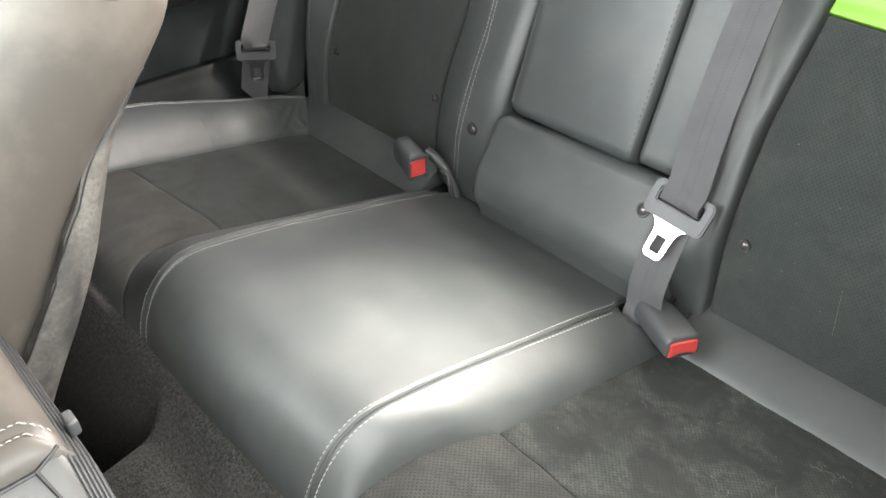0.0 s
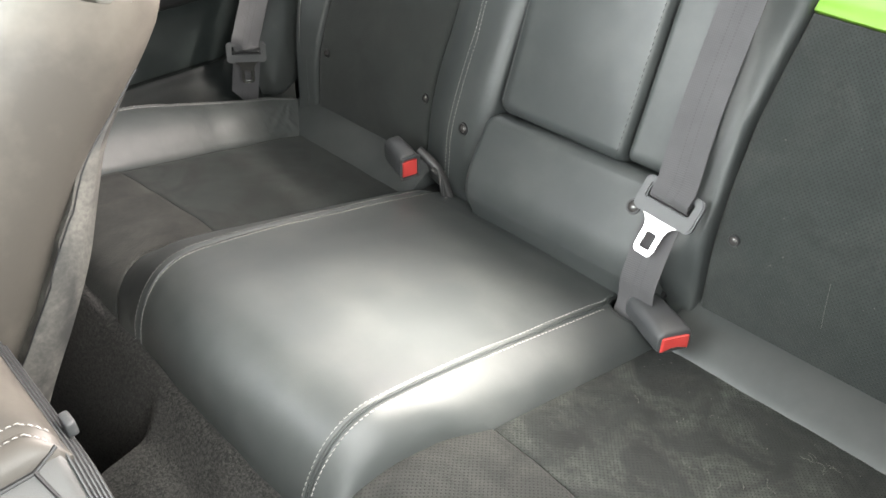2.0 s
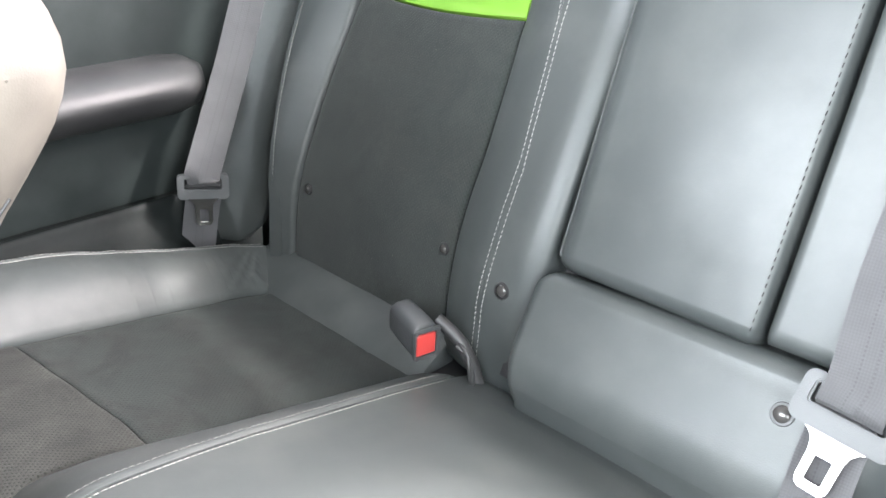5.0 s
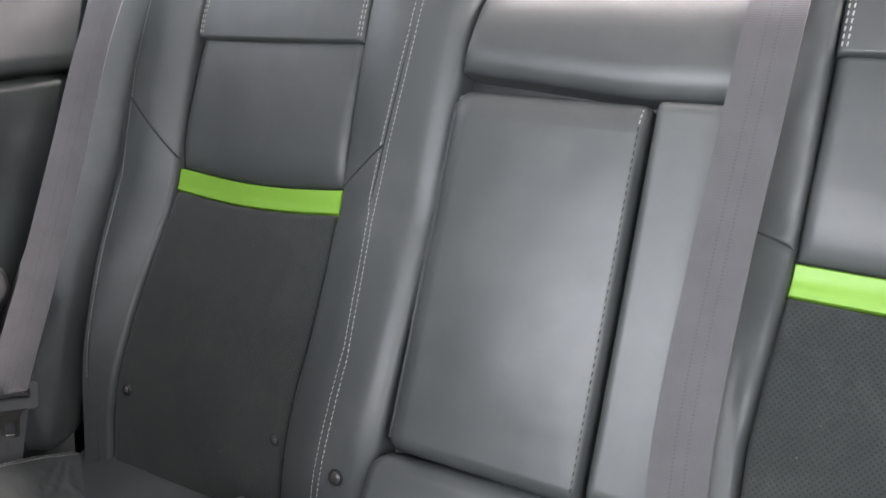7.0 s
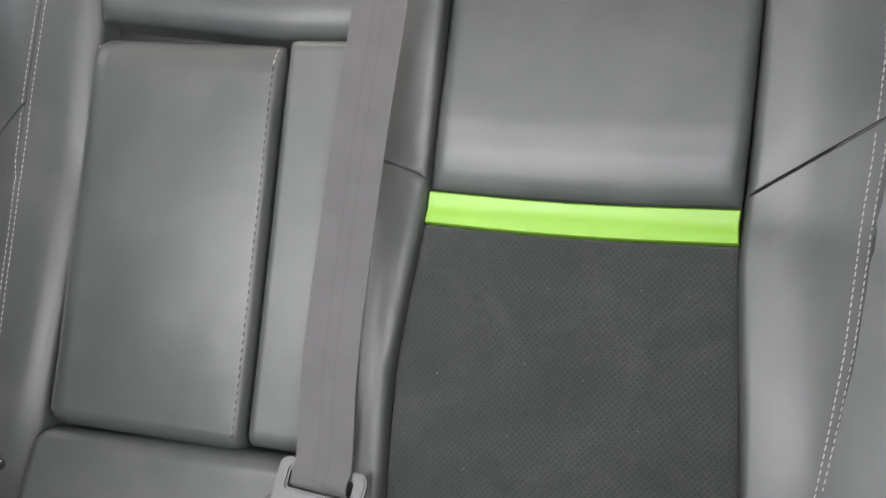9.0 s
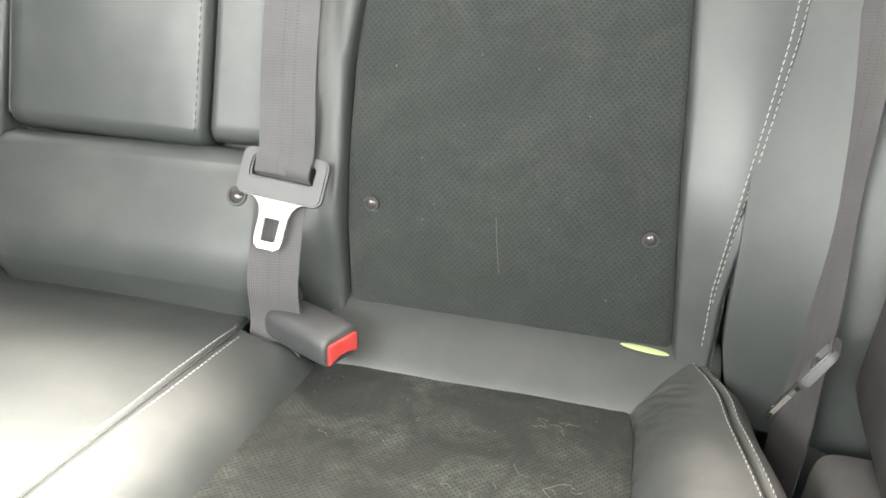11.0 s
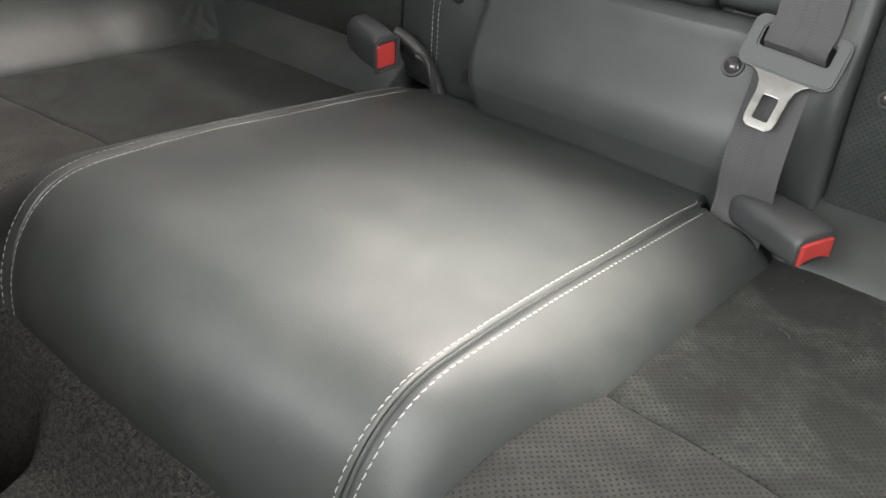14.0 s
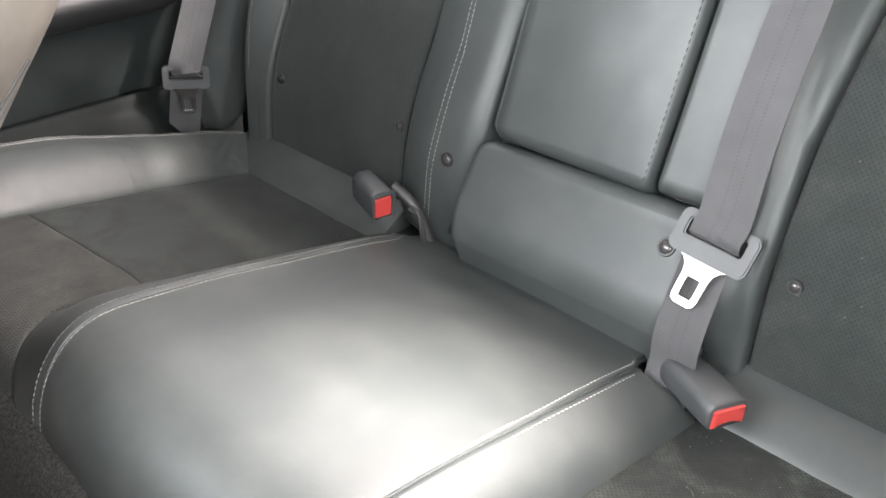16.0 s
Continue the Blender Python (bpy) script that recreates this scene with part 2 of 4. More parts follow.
LINT = material("lint", (0.105, 0.102, 0.092), 0.9)
HEADLINER = material("pale_headlining", (0.42, 0.41, 0.39), 0.95, build=plastic_nodes((0.38, 0.37, 0.35), (0.45, 0.44, 0.42)))
ASPHALT = material("asphalt", (0.06, 0.06, 0.06), 0.9, build=plastic_nodes((0.10, 0.10, 0.095), (0.16, 0.155, 0.15)))


# ---- builders ----
def part(name, bm, mat, parent=None, label="", smooth=True):
    """Links a bmesh, given in plan units, as one mesh under a thing or part."""
    bmesh.ops.recalc_face_normals(bm, faces=bm.faces)
    me = bpy.data.meshes.new(name)
    for f in bm.faces:
        f.smooth = smooth
    bm.to_mesh(me)
    bm.free()
    me.transform(Matrix.Scale(K, 4))
    me.materials.append(mat)
    if smooth:
        me.set_sharp_from_angle(angle=radians(50))
    ob = new(name, me)
    if parent:
        ob.parent = parent
    if label:
        ob["label"] = label
    return ob


def thing(name, label, category, group="", kind=""):
    return tagged(new(name), label, category, group, kind)


class Curve2:
    """A smooth curve through points of a plane, by arc length."""

    def __init__(self, pts, steps=12):
        p = np.array(pts, float)
        q = np.vstack([2 * p[0] - p[1], p, 2 * p[-1] - p[-2]])
        out = []
        for i in range(1, len(q) - 2):
            a, b, c, d = q[i - 1:i + 3]
            for k in range(steps):
                t = k / steps
                out.append(0.5 * (2 * b + (c - a) * t + (2 * a - 5 * b + 4 * c - d) * t * t + (3 * b - a - 3 * c + d) * t ** 3))
        self.p = np.array(out + [p[-1]])
        self.s = np.concatenate([[0], np.cumsum(np.linalg.norm(np.diff(self.p, axis=0), axis=1))])
        self.end = float(self.s[-1])

    def at(self, s):
        s = min(max(s, 0), self.end)
        return np.array([np.interp(s, self.s, self.p[:, i]) for i in range(self.p.shape[1])])

    def along(self, s):
        d = self.at(s + 0.004) - self.at(s - 0.004)
        return d / max(np.linalg.norm(d), 1e-9)

    def where(self, axis, value):
        """The arc length at which the coordinate first takes the value."""
        v = self.p[:, axis]
        return float(self.s[int(np.argmin(abs(v - value)))])


def lin(table):
    xs, ys = zip(*sorted(table))
    return lambda v: float(np.interp(v, xs, ys))


def round_off(d, r):
    if r <= 0 or d >= r:
        return 1.0
    k = 1 - max(d, 0) / r
    return math.sqrt(max(0.0, 1 - k * k))


def patch(surf, a0, a1, b0, b1, puff=0.006, roll=(0.012, 0.012, 0.012, 0.012), depth=0.0, skirt=0.022, na=16, nb=22, uneven=0.0008, metric=(1, 1), dents=None):
    """A padded panel on a surface: its edges roll down into the seams, and a rim closes it to the back.
    Returns the bmesh and a function that gives point and normal at (u, v) of the panel."""
    def val(f, t):
        return f(t) if callable(f) else f

    def spread(n, size, r0, r1):
        """Steps along one side, close together where the edge rolls down."""
        k0, k1 = min(0.3, r0 / size), min(0.3, r1 / size)
        inner = [k0 + (1 - k0 - k1) * (0.4 * t + 0.3 * (1 - math.cos(math.pi * t))) for t in (i / n for i in range(n + 1))]
        lead = [k0 * t for t in (0.0, 0.05, 0.2, 0.5)] if k0 > 0 else []
        tail = [1 - k1 * t for t in (0.5, 0.2, 0.05, 0.0)] if k1 > 0 else []
        return lead + inner + tail

    us = spread(na, max(0.002, abs(val(a1, 0.5) - val(a0, 0.5)) * metric[0]), roll[0], roll[1])
    vs = spread(nb, max(0.002, abs(val(b1, 0.5) - val(b0, 0.5)) * metric[1]), roll[2], roll[3])
    na, nb = len(us) - 1, len(vs) - 1

    def at(u, v):
        b = val(b0, u) + (val(b1, u) - val(b0, u)) * v
        lo, hi = val(a0, v), val(a1, v)
        a = lo + (hi - lo) * u
        width, length = abs(hi - lo) * metric[0], abs(val(b1, u) - val(b0, u)) * metric[1]
        f = round_off(u * width, roll[0]) * round_off((1 - u) * width, roll[1]) * round_off(v * length, roll[2]) * round_off((1 - v) * length, roll[3])
        p, n = surf(a, b)
        lump = uneven * noise.noise(Vector(p) * 14) + 0.4 * uneven * noise.noise(Vector(p) * 45)
        h = depth + puff * f + lump * f
        if dents:
            h += dents(u, v, p)
        return Vector(p) + Vector(n) * h, Vector(n), (a * metric[0], b * metric[1])

    bm = bmesh.new()
    uvs = bm.loops.layers.uv.new("UVMap")
    coords = {}
    rows = []
    for j in range(nb + 1):
        row = []
        for i in range(na + 1):
            p, n, ab = at(us[i], vs[j])
            v = bm.verts.new(p)
            coords[v] = (ab[0] * K, ab[1] * K)
            row.append(v)
        rows.append(row)
    for j in range(nb):
        for i in range(na):
            bm.faces.new((rows[j][i], rows[j][i + 1], rows[j + 1][i + 1], rows[j + 1][i]))
    rim = rows[0][:-1] + [r[-1] for r in rows[:-1]] + rows[-1][:0:-1] + [r[0] for r in rows[:0:-1]]
    spots = [(i, 0) for i in range(na)] + [(na, j) for j in range(nb)] + [(i, nb) for i in range(na, 0, -1)] + [(0, j) for j in range(nb, 0, -1)]
    back = []
    for v, (i, j) in zip(rim, spots):
        _, n, _ = at(us[i], vs[j])
        w = bm.verts.new(v.co - n * skirt)
        coords[w] = coords[v]
        back.append(w)
    for k in range(len(rim)):
        m = (k + 1) % len(rim)
        bm.faces.new((rim[k], back[k], back[m], rim[m]))
    bm.faces.new(back)
    for f in bm.faces:
        for loop in f.loops:
            loop[uvs].uv = coords[loop.vert]
    return bm, lambda u, v: at(u, v)[:2]


def add_box(bm, centre, size, turn=None, bevel=0.0, segments=2):
    m = Matrix.Translation(centre) @ (turn.to_4x4() if turn else Matrix()) @ Matrix.Diagonal((*size, 1))
    got = bmesh.ops.create_cube(bm, size=1, matrix=m)["verts"]
    if bevel:
        edges = list({e for v in got for e in v.link_edges})
        bmesh.ops.bevel(bm, geom=edges, offset=bevel, segments=segments, affect="EDGES", profile=0.6)


def box(centre, size, turn=None, bevel=0.0, segments=2):
    bm = bmesh.new()
    add_box(bm, centre, size, turn, bevel, segments)
    return bm


def stitches(points, normals, pitch=0.0066, length=0.0050, width=0.0010, lift=0.0005):
    """Single thread stitches along a line of points."""
    bm = bmesh.new()
    p = [Vector(q) for q in points]
    walked, due = 0.0, pitch * 0.5
    for k in range(len(p) - 1):
        seg = p[k + 1] - p[k]
        size = seg.length
        if size < 1e-7:
            continue
        d = seg / size
        while due <= walked + size:
            c = p[k] + d * (due - walked)
            n = Vector(normals[k]).normalized()
            side = d.cross(n).normalized()
            skew = d + side * 0.10
            ends = []
            for e, w in ((-0.5, 0.45), (-0.25, 1.0), (0.25, 1.0), (0.5, 0.45)):
                q = c + skew * (e * length) + n * (lift * (1 if w == 1.0 else -0.2))
                ends.append([bm.verts.new(q + side * (width * w * 0.5)), bm.verts.new(q + n * (width * 0.4 * w)), bm.verts.new(q - side * (width * w * 0.5))])
            for a, b in zip(ends, ends[1:]):
                bm.faces.new((a[0], a[1], b[1], b[0]))
                bm.faces.new((a[1], a[2], b[2], b[1]))
            due += pitch
        walked += size
    return bm


def tube(points, radius, sides=8, close=True):
    bm = bmesh.new()
    p = [Vector(q) for q in points]
    rings = []
    for k, q in enumerate(p):
        d = (p[min(k + 1, len(p) - 1)] - p[max(k - 1, 0)]).normalized()
        up = Vector((0, 0, 1)) if abs(d.z) < 0.9 else Vector((1, 0, 0))
        s = d.cross(up).normalized()
        t = s.cross(d)
        r = radius(k / (len(p) - 1)) if callable(radius) else radius
        rings.append([bm.verts.new(q + (s * math.cos(2 * math.pi * i / sides) + t * math.sin(2 * math.pi * i / sides)) * r) for i in range(sides)])
    for a, b in zip(rings, rings[1:]):
        for i in range(sides):
            bm.faces.new((a[i], a[(i + 1) % sides], b[(i + 1) % sides], b[i]))
    if close:
        bm.faces.new(rings[0]), bm.faces.new(rings[-1])
    return bm


def seam_rows(ev, u, v0, v1, n=60, along="v"):
    pts, nor = [], []
    for k in range(n + 1):
        t = v0 + (v1 - v0) * k / n
        p, m = ev(u, t) if along == "v" else ev(t, u)
        pts.append(p), nor.append(m)
    return pts, nor


# ---- the rear bench: profiles ----
INSERT = Curve2([(0.040, 0.300), (0.045, 0.345), (0.060, 0.46), (0.100, 0.56), (0.180, 0.71), (0.194, 0.74), (0.252, 0.92), (0.295, 1.03)])
CENTRE = Curve2([(-0.052, 0.30), (-0.018, 0.391), (0.030, 0.464), (0.0475, 0.49), (0.0665, 0.53), (0.130, 0.69), (0.203, 0.875), (0.226, 0.925), (0.262, 0.975), (0.315, 1.012), (0.375, 1.03)])
PAD = Curve2([(0.035, 0.335), (-0.037, 0.357), (-0.14, 0.385), (-0.24, 0.411), (-0.32, 0.431), (-0.39, 0.445), (-0.43, 0.450), (-0.46, 0.443), (-0.485, 0.424), (-0.503, 0.398), (-0.515, 0.365), (-0.521, 0.32)])
SEAT = Curve2([(0.030, 0.318), (-0.02, 0.316), (-0.06, 0.324), (-0.31, 0.374), (-0.40, 0.390), (-0.45, 0.394), (-0.485, 0.386), (-0.510, 0.365), (-0.525, 0.335), (-0.532, 0.29)])


def on_back(curve, off=lambda x, z: 0.0):
    def surf(x, s):
        y, z = curve.at(s)
        d = curve.along(s)
        n = (0.0, -d[1], d[0])
        k = off(x, z)
        return (x, y + n[1] * k, z + n[2] * k), n
    return surf


def on_seat(curve, off=lambda x, y: 0.0):
    def surf(x, s):
        y, z = curve.at(s)
        d = curve.along(s)
        n = (0.0, d[1], -d[0])
        k = off(x, y)
        return (x, y + n[1] * k, z + n[2] * k), n
    return surf


def up(curve, z):
    return curve.where(1, z)


OUTER = lin([(0.34, 0.612), (0.42, 0.612), (0.475, 0.621), (0.548, 0.637), (0.614, 0.651), (0.68, 0.660), (0.76, 0.668), (0.85, 0.672), (1.05, 0.660)])
INNER_EDGE = lin([(0.33, 0.266), (0.46, 0.262), (0.59, 0.258), (0.65, 0.262), (0.72, 0.268), (0.85, 0.272), (1.05, 0.275)])
OUTER_EDGE = lin([(0.33, 0.582), (0.42, 0.578), (0.52, 0.572), (0.62, 0.570), (0.72, 0.562), (0.80, 0.566), (1.05, 0.572)])


def z_of(curve, s):
    return curve.at(s)[1]


def trim_button(parent, p, n, r=0.0080):
    """A round push pin with a domed head."""
    bm = bmesh.new()
    bmesh.ops.create_uvsphere(bm, u_segments=18, v_segments=9, radius=1)
    bmesh.ops.scale(bm, vec=(r, r, r * 0.55), verts=bm.verts)
    bmesh.ops.transform(bm, matrix=Matrix.Translation(Vector(p)) @ Vector(n).to_track_quat("Z", "Y").to_matrix().to_4x4(), verts=bm.verts)
    head = part("trim_button", bm, BUTTON, parent, "glossy black domed push pin")
    ring = bmesh.new()
    bmesh.ops.create_cone(ring, segments=18, radius1=r * 1.35, radius2=r * 1.2, depth=0.003, cap_ends=True)
    bmesh.ops.transform(ring, matrix=Matrix.Translation(Vector(p)) @ Vector(n).to_track_quat("Z", "Y").to_matrix().to_4x4(), verts=ring.verts)
    part("collar", ring, DARK, head)


BUTTON = material("glossy_button", (0.035, 0.033, 0.032), 0.16)


def side_back(side, strip_lo, strip_hi):
    """One outer seat back: suede centre, green band, leather upper panel, bolsters, headrest."""
    sg = side
    back = thing("rear_seat_back", "black leather rear seat back with suede centre and green band", "seat back", "rear seat backs")

    s_bot, s_lo, s_hi, s_head, s_top = up(INSERT, 0.322), up(INSERT, strip_lo), up(INSERT, strip_hi), up(INSERT, 0.928), INSERT.end
    flat = on_back(INSERT, lambda x, z: -0.012)
    suede_edge = OUTER_EDGE if sg < 0 else (lambda z: OUTER_EDGE(z) + 0.045 * max(0.0, 0.62 - z))

    def rail(f, s0, s1, nudge=0.0):
        return lambda v: sg * (f(z_of(INSERT, s0 + (s1 - s0) * v)) + nudge)

    def panel(name, mat, s0, s1, label="", puff=0.010, roll=(0.008, 0.008, 0.006, 0.003), nb=26, **more):
        lo, hi = rail(INNER_EDGE, s0 if not callable(s0) else s0(0.5), s1 if not callable(s1) else s1(0.5)), rail(suede_edge, s0 if not callable(s0) else s0(0.5), s1 if not callable(s1) else s1(0.5))
        bm, ev = patch(flat, lo, hi, s0, s1, puff=puff, roll=roll, na=22, nb=nb, **more)
        return part(name, bm, mat, back, label), ev

    sag = 0.010 if sg < 0 else 0.004
    lower_top = lambda u: s_lo - sag * math.sin(math.pi * min(1, max(0, u))) * 0.9
    _, ev_low = panel("centre_panel", SUEDE, s_bot, lower_top, "perforated black suede panel", nb=34)
    panel("green_band", GREEN, lambda u: lower_top(u) + 0.001, lambda u: s_hi - sag * math.sin(math.pi * min(1, max(0, u))) * 0.9, "bright green leather band", puff=0.0105, roll=(0.002, 0.002, 0.0012, 0.002), nb=8)

    def tuck(u, v, p):
        """Soft gathers where the panel is drawn into its upper seam."""
        edge = max(0.0, (v - 0.72) / 0.28) ** 2
        return -0.009 * max(0.0, min(1.0, (v - 0.35) / 0.6)) - 0.0035 * edge * (0.5 + 0.5 * noise.noise(Vector((u * 9, v * 3, 2.0 + sg)))) * math.sin(math.pi * u)

    panel("upper_panel", LEATHER, lambda u: s_hi + 0.001 - sag * math.sin(math.pi * min(1, max(0, u))) * 0.9, s_head, puff=0.015, roll=(0.014, 0.014, 0.045, 0.004), dents=tuck)
    _, ev_head = panel("headrest_panel", LEATHER, s_head - 0.003, s_top, puff=0.013, roll=(0.006, 0.006, 0.004, 0.09))
    for u in (0.018, 0.982):
        for d in (0.0, 0.016):
            pts, nor = seam_rows(ev_head, u + (d if u < 0.5 else -d), 0.06, 0.95, 40)
            part("stitching", stitches(pts, nor, 0.0075, 0.0052, 0.0017, 0.001), THREAD, back, "pale grey double stitching")
    # outer bolster, parted by a slanting seam
    lift = on_back(INSERT, lambda x, z: 0.004)
    cut_in, cut_out = up(INSERT, strip_hi + 0.012), up(INSERT, strip_hi + 0.088)

    def bridge(x, s):
        """Between the seat's suede plane and the prouder middle back."""
        p, n = lift(x, s)
        k = min(1.0, max(0.0, (0.266 - abs(x)) / 0.042))
        k = k * k * (3 - 2 * k) * min(1.0, max(0.0, (p[2] - 0.35) / 0.09))
        y = float(np.interp(p[2], CENTRE.p[:, 1], CENTRE.p[:, 0])) + 0.006
        return (p[0], p[1] + (y - p[1]) * k, p[2]), n

    def bolster(name, inner, outer, s0, s1, roll, puff, skirt=0.035, base=lift):
        mid0, mid1 = (s0(0.5) if callable(s0) else s0), (s1(0.5) if callable(s1) else s1)
        lo = (lambda v: sg * inner(z_of(INSERT, mid0 + (mid1 - mid0) * v)))
        hi = (lambda v: sg * outer(z_of(INSERT, mid0 + (mid1 - mid0) * v)))

        def slope(u, v, p):
            if base is bridge:
                return 0.0035 * noise.noise(Vector((p[0] * 30, (p[2] - 0.9 * abs(p[0])) * 75, 3.0)))
            return -(0.018 if sg < 0 else 0.012) * (1 - min(1.0, abs(abs(p[0]) - inner(p[2])) / (0.062 if sg < 0 else 0.050))) ** 1.5

        bm, ev = patch(base, lo, hi, s0, s1, puff=puff, roll=roll, na=12, nb=30, skirt=skirt, dents=slope, uneven=0.0010 if sg < 0 else 0.0018)
        part(name, bm, LEATHER, back)
        return ev

    out_in = lambda z: suede_edge(z) + 0.0005
    outer = (lambda z: OUTER(z) + 0.010) if sg > 0 else OUTER
    ev_o = bolster("outer_bolster", out_in, outer, s_bot - 0.005, lambda u: cut_in + (cut_out - cut_in) * u, (0.004, 0.005, 0.010 if sg > 0 else 0.028, 0.0024), 0.016)
    ev_u = bolster("upper_bolster", out_in, outer, lambda u: cut_in - 0.0008 + (cut_out - cut_in) * u, s_top, (0.004, 0.005, 0.0024, 0.05), 0.016)
    for ev in (ev_o, ev_u):
        for u in (0.93, 0.985) if sg < 0 else (0.845, 0.925):
            pts, nor = seam_rows(ev, u, 0.01, 0.99, 80)
            part("stitching", stitches(pts, nor), THREAD, back, "pale grey double stitching")
    # the outer side of the bolster turns back towards the body
    def flank(a, s):
        y, z = INSERT.at(s)
        d = INSERT.along(s)
        x = sg * (outer(z) + 0.001 + 0.022 * math.sin(a * 1.5) )
        k = 0.018 - 0.13 * a
        p = (x, y - d[1] * k, z + d[0] * k)
        return p, (sg * 0.9, -0.35, 0.1)
    bm, ev_f = patch(flank, 0.0, 1.0, s_bot, s_top, puff=0.004, roll=(0.008, 0.01, 0.01, 0.01), na=10, nb=30, skirt=0.02, metric=(0.12, 1))
    part("side_panel", bm, LEATHER, back)
    pts, nor = seam_rows(ev_f, 0.07, 0.01, 0.97, 90)
    part("stitching", stitches(pts, nor), THREAD, back, "pale grey double stitching")
    # inner bolster
    if sg < 0:
        stitch_x = lin([(0.30, 0.193), (0.423, 0.192), (0.50, 0.186), (0.57, 0.184), (0.65, 0.195), (0.724, 0.206), (0.811, 0.199), (0.926, 0.187), (1.05, 0.18)])
        hi = lambda z: stitch_x(z)
        c_lo, c_hi = up(INSERT, strip_hi + 0.008), up(INSERT, strip_hi + 0.055)
    else:
        hi = lambda z: 0.222
        c_lo, c_hi = up(INSERT, strip_hi + 0.012), up(INSERT, strip_hi + 0.045)
    inner_in = lambda z: INNER_EDGE(z) - 0.0005
    ev_a = bolster("inner_bolster", inner_in, hi, s_bot + 0.005, lambda u: c_lo + (c_hi - c_lo) * u, (0.006, 0.003 if sg < 0 else 0.006, 0.015 if sg < 0 else 0.003, 0.0024), 0.016 if sg < 0 else 0.008, base=lift if sg < 0 else bridge)
    ev_b = bolster("inner_upper_bolster", inner_in, hi, lambda u: c_lo - 0.0008 + (c_hi - c_lo) * u, s_top, (0.006, 0.003 if sg < 0 else 0.006, 0.0024, 0.05), 0.016 if sg < 0 else 0.008, base=lift if sg < 0 else bridge)
    if sg < 0:
        # the narrow inboard roll beside the armrest
        def roll_in(z):
            return stitch_x(z) + 0.005
        lo = lambda v: -roll_in(z_of(INSERT, s_bot + (s_top - s_bot) * v))
        hi_x = lin([(0.0, -0.128), (0.25, -0.120), (0.9, -0.117), (1.0, -0.112)])
        bm, ev_c = patch(lift, lo, lambda v: hi_x(v), s_bot, s_top, puff=0.017, roll=(0.003, 0.04, 0.02, 0.06), na=18, nb=34, skirt=0.05, uneven=0.0009)
        part("inboard_roll", bm, LEATHER, back)
        for ev in (ev_a, ev_b):
            pts, nor = seam_rows(ev, 0.915, 0.01, 0.99, 80)
            part("stitching", stitches(pts, nor), THREAD, back, "pale grey double stitching")
        pts, nor = seam_rows(ev_c, 0.11, 0.02, 0.98, 110)
        part("stitching", stitches(pts, nor), THREAD, back, "pale grey double stitching")
        p, n = ev_c(0.42, (up(INSERT, 0.452) - s_bot) / (s_top - s_bot))
        trim_button(back, p, n)
    for x in ((0.279, 0.550) if sg < 0 else (0.289, 0.557)):
        v = (up(INSERT, 0.464) - s_bot) / (s_lo - s_bot)
        z = 0.464
        u = (x - INNER_EDGE(z)) / (suede_edge(z) - INNER_EDGE(z))
        p, n = ev_low(u, v)
        trim_button(back, p + n * 0.001, n, 0.0062)
    return back


side_back(-1, 0.720, 0.748)
side_back(1, 0.707, 0.737)

# ---- centre back with the folded armrest ----
centre_back = thing("centre_seat_back", "black leather centre seat back with folded armrest", "seat back", "rear seat backs")
flat_c = on_back(CENTRE, lambda x, z: -0.016)
s_a, s_b = up(CENTRE, 0.335), up(CENTRE, 0.502)
skew = lambda u: s_b - 0.003 + 0.008 * u


def hollow(u, v, p):
    """The panel tucks under above the crease and gives way round the buckle at its lower corner."""
    under = min(1.0, max(0.0, (0.418 - p[2]) / 0.062))
    a, b = min(1.0, max(0.0, (p[0] - 0.188) / 0.012)), min(1.0, max(0.0, (0.382 - p[2]) / 0.016))
    return -0.030 * under * under - 0.030 * a * a * (3 - 2 * a) * b * b * (3 - 2 * b)


bm, ev_panel = patch(flat_c, lambda v: -0.124 + 0.012 * (1 - v) ** 2 + 0.018 * max(0.0, (v - 0.88) / 0.12) ** 2, 0.2245, s_a, skew, puff=0.020, roll=(0.014, 0.004, 0.05, 0.016), na=70, nb=40, skirt=0.05, uneven=0.0006, dents=hollow)
part("lower_panel", bm, LEATHER, centre_back)
s0, s1 = up(CENTRE, 0.5025), up(CENTRE, 0.884)
arm = on_back(CENTRE, lambda x, z: -0.016)
ARM_LENGTH = s1 - s0


def corner(v, r):
    """How far a side stands in where the armrest's corners are rounded."""
    d = min(v, 1 - v) * ARM_LENGTH
    return r * (1 - math.sqrt(max(0.0, 1 - max(0.0, 1 - d / r) ** 2)))


def plump(u, v, p):
    """The padding swells towards the middle and the upper end."""
    return 0.006 * math.sin(math.pi * min(1, max(0, u))) * math.sin(math.pi * min(1, max(0, v))) ** 0.5


